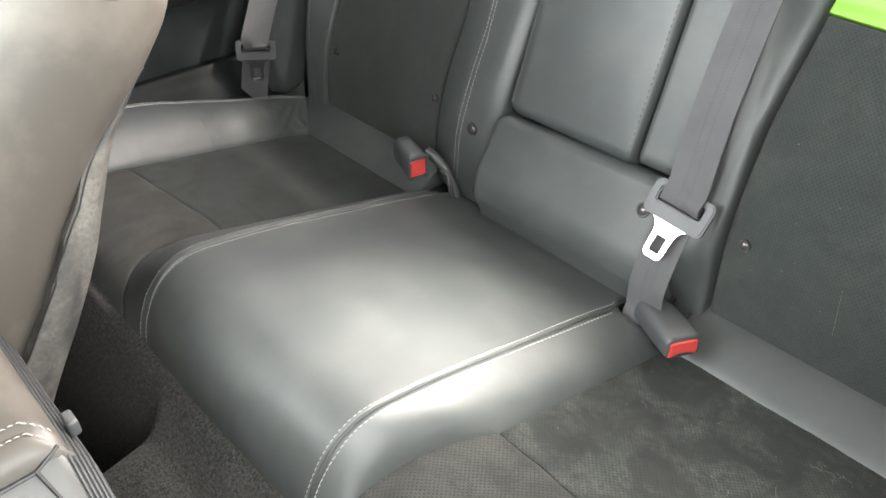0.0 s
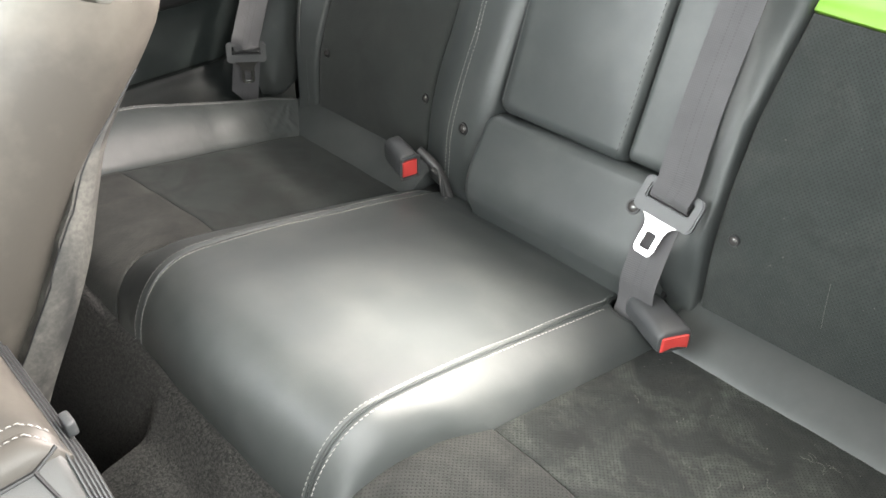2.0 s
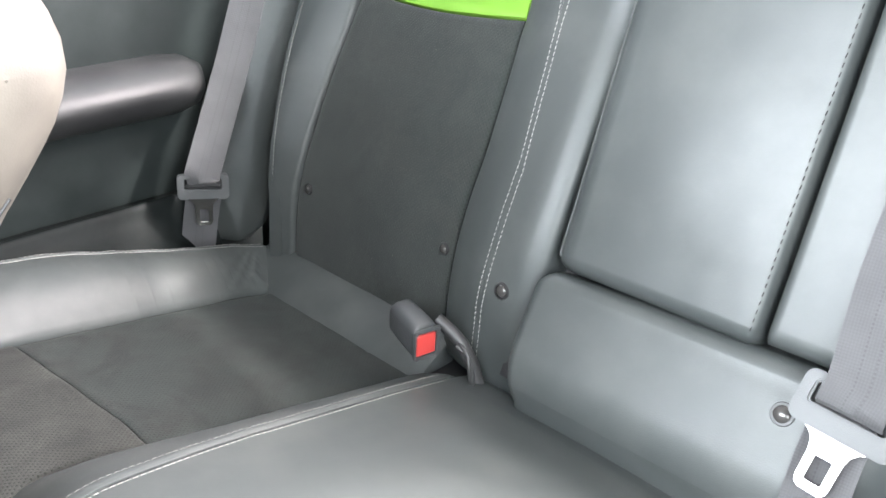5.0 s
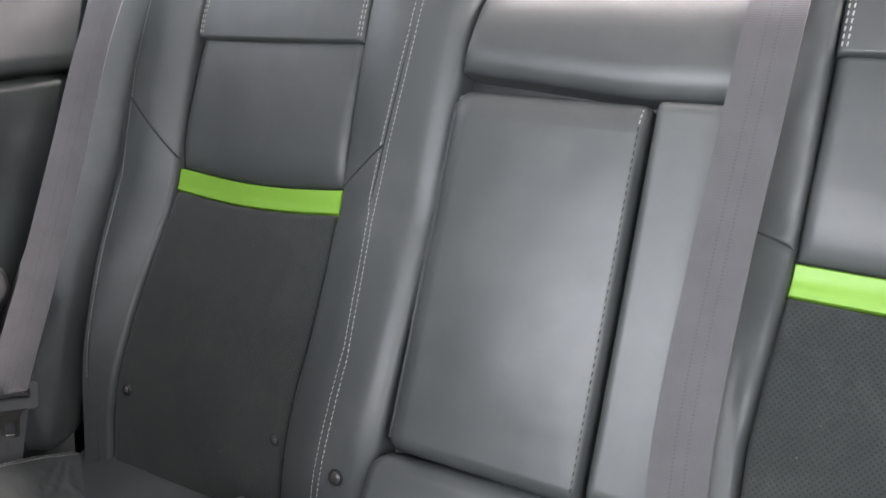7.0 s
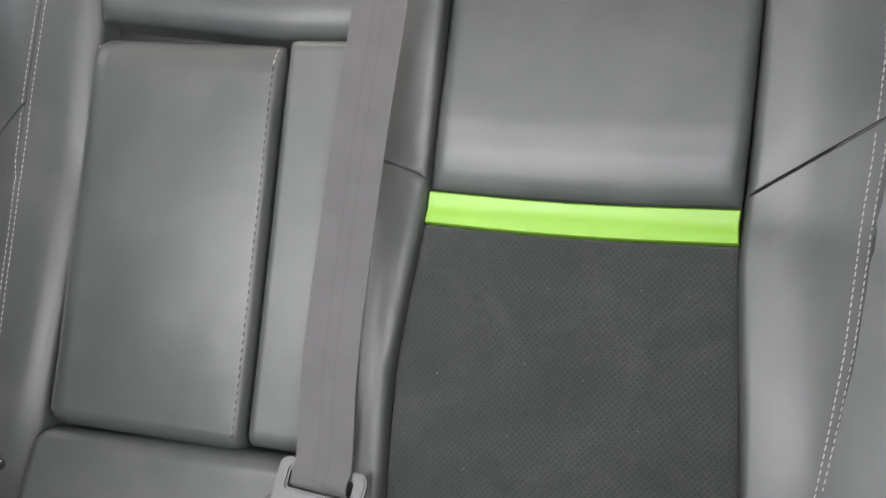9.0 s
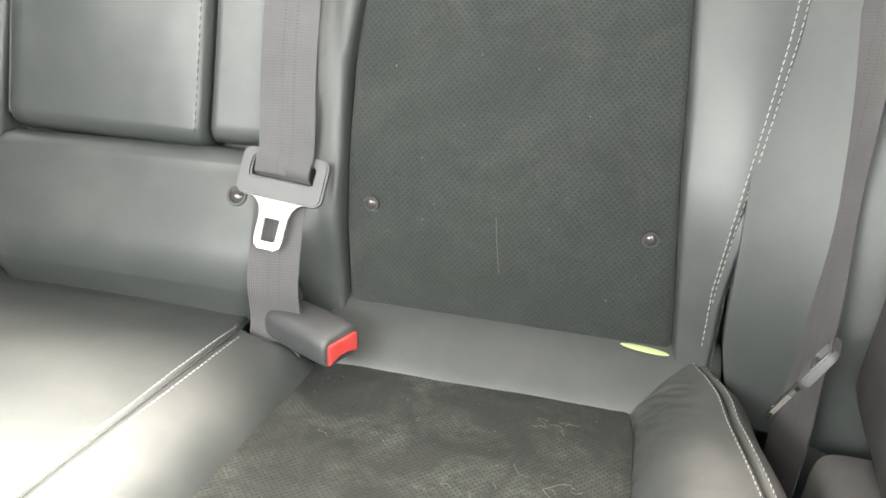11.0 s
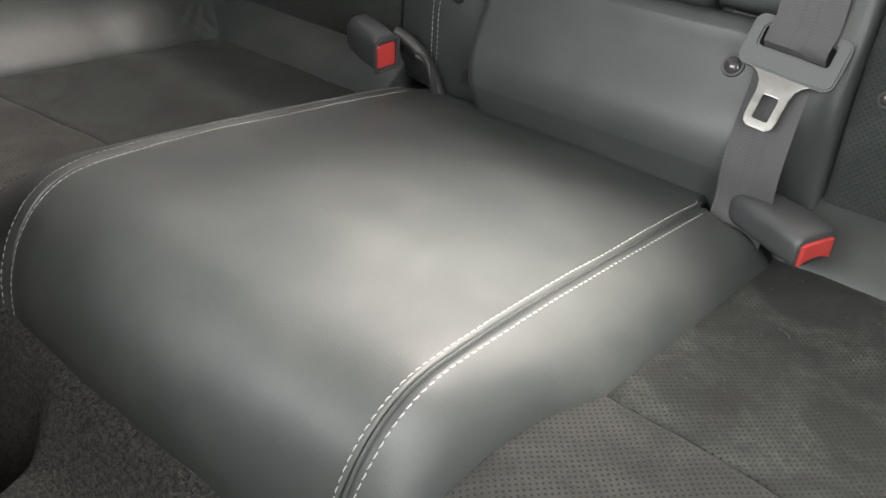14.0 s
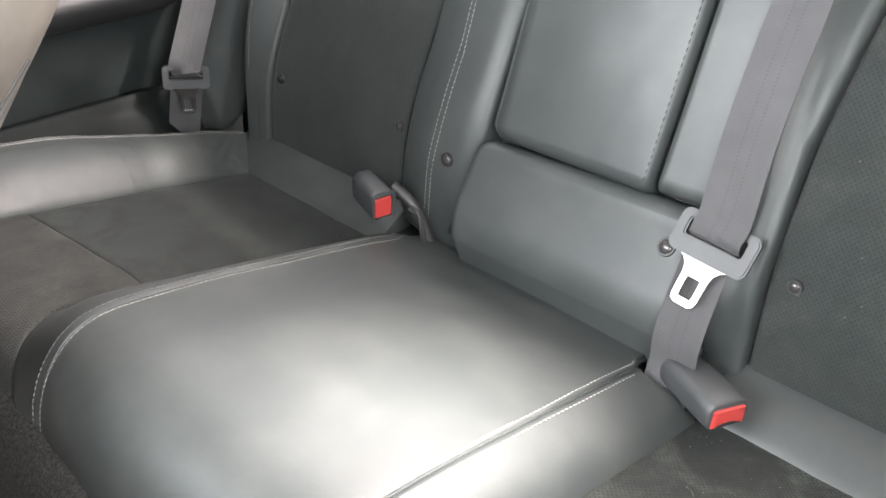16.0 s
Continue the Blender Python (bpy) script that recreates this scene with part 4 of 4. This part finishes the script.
def plate(outline, hole, thick, m):
    """A flat plate in its own xy plane with one hole, thickened and laid at m."""
    bm = bmesh.new()
    loops = []
    for ring in (outline, hole):
        loops.append([bm.verts.new((x, y, 0)) for x, y in ring])
    edges = []
    for ring in loops:
        for k in range(len(ring)):
            edges.append(bm.edges.new((ring[k], ring[(k + 1) % len(ring)])))
    bmesh.ops.triangle_fill(bm, edges=edges, use_beauty=True)
    got = bmesh.ops.extrude_face_region(bm, geom=list(bm.faces))
    bmesh.ops.translate(bm, vec=(0, 0, thick), verts=[g for g in got["geom"] if isinstance(g, bmesh.types.BMVert)])
    bm.normal_update()
    rim = [e for e in bm.edges if e.is_manifold and e.calc_face_angle(0) > 1.0 and max(abs(f.normal.z) for f in e.link_faces) > 0.9]
    bmesh.ops.bevel(bm, geom=rim, offset=thick * 0.22, segments=2, affect="EDGES")
    bmesh.ops.transform(bm, matrix=m, verts=bm.verts)
    return bm


def rounded(x0, y0, x1, y1, r, n=5):
    out = []
    for cx, cy, a in ((x1 - r, y1 - r, 0), (x0 + r, y1 - r, 90), (x0 + r, y0 + r, 180), (x1 - r, y0 + r, 270)):
        for k in range(n + 1):
            t = radians(a + 90 * k / n)
            out.append((cx + r * math.cos(t), cy + r * math.sin(t)))
    return out


def tongue(parent, m, k=1.0):
    """Latch plate: a plastic grip with a slot for the webbing, and a steel blade with a square hole."""
    grip = rounded(-0.043 * k, -0.020 * k, 0.043 * k, 0.026 * k, 0.009 * k)
    part("grip", plate(grip, rounded(-0.031 * k, -0.001 * k, 0.031 * k, 0.017 * k, 0.003 * k), 0.009 * k, m), BUCKLE, parent, "black plastic grip")
    half = [(0.029, -0.014), (0.0275, -0.019), (0.021, -0.0225), (0.0165, -0.028), (0.0145, -0.036), (0.0140, -0.059), (0.0125, -0.0645), (0.0085, -0.0675)]
    blade = [(-a, b) for a, b in half] + half[::-1]
    steel = plate([(a * k, b * k) for a, b in blade], [(a * k, b * k) for a, b in rounded(-0.0072, -0.060, 0.0072, -0.038, 0.002, 3)], 0.0036, m @ Matrix.Translation((0, 0, 0.003)))
    part("blade", steel, STEEL, parent, "polished steel latch blade", smooth=False)


def threaded(m, k=1.0):
    """The last stretch of the webbing: over the grip's top bar and into its slot."""
    return [m @ Vector((0, y * k, z * k)) for y, z in ((0.030, 0.0150), (0.014, 0.0150), (0.0035, 0.0105), (0.001, 0.000))]


def facing(p, x_axis, y_axis):
    x = Vector(x_axis).normalized()
    y = Vector(y_axis)
    y = (y - x * y.dot(x)).normalized()
    z = x.cross(y)
    return Matrix.Translation(p) @ Matrix((x, y, z)).transposed().to_4x4()


def on_centre(x, z, proud):
    s = up(CENTRE, z)
    y, zz = CENTRE.at(s)
    d = CENTRE.along(s)
    return (x, y - d[1] * proud, zz + d[0] * proud)


belt = thing("seat_belt", "grey-black webbing seat belt hanging down the middle back, latch plate loose", "seat belt", "rear seat belts")
m = facing(on_centre(0.2125, 0.481, 0.013), (1, 0, -0.10), (0.0, 0.58, 0.82))
line = [on_centre(0.2235, 1.02, 0.018), on_centre(0.2225, 0.966, 0.020), on_centre(0.2195, 0.86, 0.020), on_centre(0.2130, 0.73, 0.020), on_centre(0.2105, 0.60, 0.023)] + threaded(m)
part("webbing", ribbon(line, ((1, 0, 0), (1, 0, -0.08)), 0.0545), WEB, belt)
line = [on_centre(0.2090, 0.490, 0.007), on_centre(0.2105, 0.445, 0.0075), on_centre(0.2130, 0.412, 0.0075), on_centre(0.2150, 0.390, 0.006), (0.2165, -0.026, 0.365), (0.2170, -0.034, 0.345), (0.2170, -0.040, 0.31)]
part("lower_webbing", ribbon(line, ((1, 0, 0), (1, 0, 0)), 0.052), WEB, belt)
tongue(belt, m)

belt = thing("seat_belt", "dark grey webbing seat belt hanging beside the seat back", "seat belt", "rear seat belts")
m = facing((-0.672, -0.036, 0.455), (0.50, 0.86, -0.08), (0.02, 0.14, 1))
line = [(-0.672, 0.255, 1.10), (-0.676, 0.165, 0.934), (-0.680, 0.105, 0.78), (-0.682, 0.04, 0.62)] + threaded(m, 0.84)
part("webbing", ribbon(line, ((0.98, 0.15, 0), (0.60, 0.80, 0)), 0.050), WEB, belt)
line = [(-0.679, -0.026, 0.462), (-0.690, -0.034, 0.41), (-0.700, -0.040, 0.36), (-0.71, -0.05, 0.29)]
part("lower_webbing", ribbon(line, ((0.50, 0.86, 0), (0.50, 0.86, 0)), 0.050), WEB, belt)
tongue(belt, m, 0.84)

belt = thing("seat_belt", "grey webbing seat belt with latch plate turned edge on", "seat belt", "rear seat belts")
line = [(0.728, 0.225, 1.06), (0.720, 0.165, 0.86), (0.708, 0.100, 0.66), (0.702, 0.055, 0.54), (0.701, 0.012, 0.445), (0.700, -0.003, 0.37), (0.700, -0.012, 0.32), (0.700, -0.015, 0.24)]
part("webbing", ribbon(line, ((0.42, -0.91, 0), (0.45, -0.89, 0)), 0.050), WEB, belt)
tongue(belt, facing((0.6865, -0.068, 0.444), (0.25, 0.88, -0.40), (0.037, -0.03, 0.105)), 0.84)


# ---- buckles ----
def buckle(label, m, length, width, thick, stalk, notch=1.0, red=1.0):
    """A belt buckle: tapered housing, red release button in its end, stalk into the crease. Its end looks along x."""
    ob = thing("seat_belt_buckle", label, "buckle", "belt buckles")
    bm = bmesh.new()
    rings = []
    for t, w, h, lift in ((0.0, 0.74, 0.60, -0.03), (0.025, 0.86, 0.80, -0.02), (0.08, 0.93, 0.92, 0.0), (0.35, 0.97, 0.98, 0.0), (0.7, 1.0, 1.02, 0.01), (0.94, 1.0, 0.98, 0.0), (0.99, 0.98, 0.90, -0.02), (1.0, 0.95, 0.84, -0.03)):
        ring = rounded(-width * w / 2, -thick * h / 2, width * w / 2, thick * h / 2, min(0.010, 0.3 * min(width, thick)) * (0.5 + 0.5 * w), 5)
        rings.append([bm.verts.new((-length + length * t, a, b + lift * thick + 0.06 * thick * (1 - (2 * a / width) ** 2) * (b > 0))) for a, b in ring])
    for a, b in zip(rings, rings[1:]):
        for k in range(len(a)):
            bm.faces.new((a[k], a[(k + 1) % len(a)], b[(k + 1) % len(a)], b[k]))
    bm.faces.new(rings[0]), bm.faces.new(rings[-1])
    bmesh.ops.transform(bm, matrix=m, verts=bm.verts)
    part("housing", bm, BUCKLE, ob)
    bm = bmesh.new()
    outline = [(-0.41, 0.26), (-0.33, 0.30), (0.33, 0.30), (0.41, 0.26), (0.42, -0.40), (0.30, -0.42 + 0.08 * notch), (0.12, -0.42 + 0.17 * notch), (-0.12, -0.42 + 0.17 * notch), (-0.30, -0.42 + 0.08 * notch), (-0.42, -0.40)]
    outline = [(a * red, b * red) for a, b in outline]
    front = [bm.verts.new((0.0022, a * width, b * thick)) for a, b in outline]
    back_ = [bm.verts.new((-0.012, a * width, b * thick)) for a, b in outline]
    top_ = [bm.verts.new((0.0032, a * width * 0.88, b * thick * 0.88 + 0.0006)) for a, b in outline]
    for k in range(len(outline)):
        n_ = (k + 1) % len(outline)
        bm.faces.new((back_[k], back_[n_], front[n_], front[k]))
        bm.faces.new((front[k], front[n_], top_[n_], top_[k]))
    bm.faces.new(top_), bm.faces.new(back_)
    bmesh.ops.transform(bm, matrix=m, verts=bm.verts)
    part("release_button", bm, RED, ob, "red plastic release button", smooth=False)
    part("stalk", tube(stalk, 0.008, 8), PLASTIC, ob)
    return ob


buckle("black plastic belt buckle with red button, lying on the bench", facing((0.2905, -0.043, 0.3610), (0.911, -0.411, 0.029), (0.411, 0.912, -0.075)), 0.085, 0.0485, 0.032, [(0.230, -0.010, 0.358), (0.218, -0.002, 0.347), (0.210, 0.006, 0.332), (0.206, 0.012, 0.30)], 1.0, 0.93)
at_crease = facing((-0.2172, -0.032, 0.396), (0.93, -0.23, -0.10), (0.25, 0.96, 0.0))
b2 = buckle("black plastic belt buckle with red button, standing in the crease", at_crease, 0.060, 0.033, 0.044, [(-0.224, -0.006, 0.412), (-0.206, 0.000, 0.400), (-0.193, 0.003, 0.389), (-0.178, 0.006, 0.365), (-0.170, 0.010, 0.33)], 0.0, 0.92)
face = at_crease @ Matrix(((0, 0, 1, 0.0005), (1, 0, 0, 0), (0, 1, 0, 0), (0, 0, 0, 1)))
part("bezel", plate(rounded(-0.0170, -0.0215, 0.0175, 0.0205, 0.004), rounded(-0.0140, -0.0180, 0.0125, 0.0160, 0.003), 0.0055, face), BUCKLE, b2, "worn grey rim round the button")
for k in (0, 1):
    loop = [(-0.197 + 0.006 * k, -0.002 - 0.006 * k, 0.390), (-0.180 + 0.004 * k, -0.006, 0.390 - 0.006 * k), (-0.169, -0.006 - 0.004 * k, 0.374), (-0.168 - 0.003 * k, -0.004, 0.345)]
    part("cable", tube(Curve2(loop, 6).p, 0.0026, 8), PLASTIC, b2)


# ---- left front seat ----
front_seat = thing("front_seat", "black leather front seat seen from beside, scuffed back panel", "seat")
REAR = Curve2([(-0.720, 0.30), (-0.640, 0.430), (-0.587, 0.503), (-0.537, 0.582), (-0.488, 0.642), (-0.440, 0.692), (-0.404, 0.734), (-0.387, 0.760), (-0.378, 0.790), (-0.384, 0.822), (-0.402, 0.852), (-0.440, 0.878), (-0.490, 0.885)])


def backrest():
    bm = bmesh.new()
    rings = []
    n = 40
    for k in range(n + 1):
        s = REAR.end * k / n
        y, z = REAR.at(s)
        d = REAR.along(s)
        fwd = Vector((0, -d[1], d[0]))
        depth = 0.15 + 0.05 * (1 - k / n)
        shoulder = 0.035 * max(0, (k / n - 0.84) / 0.16) ** 2
        section = [(-0.175 - shoulder, 0.006), (-0.146 - shoulder, 0.020), (-0.124 - shoulder, 0.050), (-0.117 - shoulder, 0.10), (-0.125 - shoulder, depth - 0.02), (-0.16 - shoulder, depth), (-0.22, depth - 0.01), (-0.26, depth - 0.05), (-0.50, depth - 0.05), (-0.54, depth - 0.01), (-0.60 + shoulder, depth), (-0.63 + shoulder, depth - 0.02), (-0.64 + shoulder, 0.05), (-0.61 + shoulder, 0.010), (-0.40, 0.0)]
        loop = Curve2(section + section[:1], 4).p[:-1]
        ring = [bm.verts.new(Vector((x, y, z)) + fwd * q) for x, q in loop]
        rings.append(ring)
    for a, b in zip(rings, rings[1:]):
        for i in range(len(a)):
            j = (i + 1) % len(a)
            bm.faces.new((a[i], a[j], b[j], b[i]))
    bm.faces.new(rings[0]), bm.faces.new(rings[-1])
    return bm


part("backrest", backrest(), SIDE_LEATHER, front_seat, "worn grey-black leather backrest")
TAIL = Curve2([(-0.70, 0.29), (-0.637, 0.400), (-0.592, 0.470), (-0.555, 0.534), (-0.525, 0.595), (-0.493, 0.652), (-0.450, 0.696), (-0.416, 0.730)])


def back_panel():
    bm = bmesh.new()
    rings = []
    n = 30
    for k in range(n + 1):
        t = k / n
        y, z = TAIL.at(TAIL.end * t)
        yr = min(REAR.at(REAR.where(1, z))[0], y) - 0.03
        turn_in = 0.045 * max(0.0, (t - 0.55) / 0.45) ** 1.5
        ring = [(-0.126 - 0.6 * turn_in, yr - 0.004, z - 0.002), (-0.122 - 0.8 * turn_in, (y + yr) / 2 + 0.002, z), (-0.130 - turn_in, y, z), (-0.30, y + 0.015, z), (-0.50, y + 0.015, z), (-0.62, y, z), (-0.63, yr, z), (-0.40, yr - 0.01, z)]
        rings.append([bm.verts.new(q) for q in ring])
    for a, b in zip(rings, rings[1:]):
        for i in range(len(a)):
            j = (i + 1) % len(a)
            bm.faces.new((a[i], a[j], b[j], b[i]))
    bm.faces.new(rings[0]), bm.faces.new(rings[-1])
    return bm


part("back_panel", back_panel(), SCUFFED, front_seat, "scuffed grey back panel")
pts = []
for k in range(40):
    y, z = TAIL.at(TAIL.end * k / 39)
    pts.append((-0.1225, min(REAR.at(REAR.where(1, z))[0], y) - 0.035, z - 0.002))
part("seam", tube(pts, 0.0010, 6), DARK, front_seat)
part("headrest", box((-0.36, -0.455, 1.000), (0.38, 0.11, 0.20), Matrix.Rotation(radians(-20), 3, "X"), 0.045, 5), SIDE_LEATHER, front_seat)
for x in (-0.30, -0.44):
    part("headrest_post", tube([(x, -0.47, 0.78), (x, -0.45, 0.93)], 0.007, 10), STEEL, front_seat)
part("seat_base", box((-0.38, -0.92, 0.27), (0.48, 0.55, 0.18), None, 0.05, 4), SIDE_LEATHER, front_seat)

# ---- centre console ----
console = thing("centre_console", "black centre console with stitched leather lid and rear vent", "console")


def console_lid(u, v):
    """Padded lid: crowned across, rolled down at its rear end and sides."""
    x = -0.105 + 0.214 * u
    y = -1.190 + 0.514 * v
    edge = round_off(min(u, 1 - u) * 0.214, 0.036) * round_off((1 - v) * 0.514, 0.034)
    seam = 0.0035 * math.exp(-((abs(x - 0.002) - 0.0815 - 0.9 * max(0.0, y + 0.70)) / 0.0035) ** 2)
    return (x, y, 0.527 + 0.033 * edge - seam * min(1.0, edge * 1.5))


def console_body(u, v):
    """Shoulders of the console, falling to the sides and to the rear."""
    x = -0.165 + 0.318 * u
    y = -1.190 + 0.528 * v
    z = 0.541 - 0.055 * max(0.0, (abs(x + 0.006) - 0.100) / 0.053) ** 1.4
    z -= 0.05 * max(0.0, (y + 0.687) / 0.025) ** 1.6
    return (x, y, z)


def shell(x, y):
    return console_body((x + 0.165) / 0.318, (y + 1.19) / 0.528)[2]


part("lid", sheet(console_lid, 60, 110, 0.01, (0, 0, -1)), SIDE_LEATHER, console, "stitched leather armrest lid")
body = sheet(console_body, 50, 70, 0.40, (0, 0, -1))
part("body", body, PALE_TRIM, console, "grey moulded console body")
for side in (-1, 1):
    for off in (-0.006, 0.006):
        bend = Curve2([(0.0815 + off, -1.10), (0.0815 + off, -0.90), (0.0815 + off, -0.72), (0.083 + off, -0.700), (0.092 + off * 0.8, -0.684 - off * 0.3)], 20)
        pts = [(0.002 + side * x, y, console_lid((0.107 + side * x) / 0.214, (y + 1.19) / 0.514)[2] + 0.0006) for x, y in bend.p]
        part("stitching", stitches(pts, [(side * 0.3, 0.1, 1)] * len(pts), 0.0066, 0.0046, 0.0013, 0.0008), THREAD, console, "pale grey stitching")
for gap in ([(0.110, -1.10, 0.531), (0.110, -0.80, 0.531), (0.110, -0.707, 0.5315), (0.103, -0.684, 0.540)], [(0.110, -0.707, 0.532), (0.133, -0.699, shell(0.133, -0.699)), (0.150, -0.693, shell(0.150, -0.693))]):
    part("panel_gap", tube(gap, 0.0020, 6), DARK, console)
vent = part("vent", sheet(lambda u, v: (-0.105 + 0.246 * u, -0.681 + 0.017 * v, shell(-0.105 + 0.246 * u, -0.681 + 0.017 * v) + 0.0015), 40, 8, 0.004, (0, 0, -1)), DARK, console, "rear air vent")
for k in range(5):
    yy = -0.680 + 0.0039 * k
    pts = [(-0.105 + 0.246 * i / 40, yy, shell(-0.105 + 0.246 * i / 40, yy) + 0.0030) for i in range(41)]
    part("slat", tube(pts, 0.0011, 6), BUCKLE, vent)
part("thumb_wheel", box((0.067, -0.664, 0.522), (0.020, 0.010, 0.018), None, 0.004, 3), BUCKLE, vent)

# ---- small things ----
tag = bmesh.new()
bmesh.ops.create_uvsphere(tag, u_segments=16, v_segments=8, radius=1)
bmesh.ops.transform(tag, matrix=Matrix.Translation((0.568, 0.040, 0.3505)) @ Matrix.Rotation(radians(6), 4, "Y") @ Matrix.Diagonal((0.024, 0.0045, 0.0016, 1)), verts=tag.verts)
tagged(part("label_tag", tag, TAG, None, "pale green cloth tag sticking out of the crease"), "", "tag")
rnd = random.Random(4)
STRANDS = [[(0.497, -0.156), (0.506, -0.166), (0.515, -0.176), (0.525, -0.185)], [(0.497, -0.156), (0.510, -0.148), (0.522, -0.145)], [(0.504, -0.200), (0.509, -0.214), (0.512, -0.226), (0.520, -0.243), (0.528, -0.268)],
           [(0.500, -0.222), (0.512, -0.216), (0.530, -0.214)], [(0.470, -0.130), (0.476, -0.140), (0.486, -0.142)], [(0.440, -0.246), (0.450, -0.255), (0.463, -0.256)]]
for _ in range(9):
    # a small tangle near the crease
    x, y, a = rnd.uniform(0.484, 0.508), rnd.uniform(-0.066, -0.048), rnd.uniform(0, 6.28)
    STRANDS.append([(x + 0.006 * k * math.cos(a + 0.5 * k), y + 0.005 * k * math.sin(a + 0.5 * k)) for k in range(3)])
for _ in range(9):
    x, y, a = rnd.uniform(0.30, 0.54), rnd.uniform(-0.29, -0.05), rnd.uniform(0, 6.28)
    STRANDS.append([(x + 0.005 * k * math.cos(a + 0.4 * k), y + 0.005 * k * math.sin(a + 0.4 * k)) for k in range(3)])
for n, strand in enumerate(STRANDS):
    pts = [(x, y, SEAT.at(SEAT.where(0, y))[1] + 0.0020) for x, y in Curve2(strand, 6).p]
    tagged(part("hair", tube(pts, 0.00023 if n < 3 else 0.00017, 5), LINT, None, "fine pale fibre lying on the suede seat"), "", "fibre", "loose fibres")
tagged(part("fibre", tube([(0.414, 0.0560, 0.465), (0.417, 0.0515, 0.438), (0.421, 0.0470, 0.408)], 0.00018, 5), LINT, None, "fine pale fibre clinging to the suede seat back"), "", "fibre", "loose fibres")

# lint caught in the nap of the suede
specks = bmesh.new()
spots = [(0.341, 0.45), (0.464, 0.456), (0.478, 0.487), (0.406, 0.518), (0.316, 0.612), (0.437, 0.591)]
spots += [(rnd.uniform(0.29, 0.55), rnd.uniform(0.36, 0.68)) for _ in range(16)]
spots += [(-rnd.uniform(0.29, 0.55), rnd.uniform(0.36, 0.68)) for _ in range(8)]
for x, z in spots:
    y = float(np.interp(z, INSERT.p[:, 1], INSERT.p[:, 0])) + 0.0015
    bmesh.ops.create_icosphere(specks, subdivisions=1, radius=rnd.uniform(0.0004, 0.0008), matrix=Matrix.Translation((x, y, z)))
for _ in range(70):
    x, y = rnd.uniform(0.27, 0.54), rnd.uniform(-0.30, -0.03)
    bmesh.ops.create_icosphere(specks, subdivisions=1, radius=rnd.uniform(0.0003, 0.0007), matrix=Matrix.Translation((x, y, SEAT.at(SEAT.where(0, y))[1] + 0.0008)))
tagged(part("lint", specks, LINT, None, "pale specks of lint on the dark suede"), "", "lint", "", "stuff")
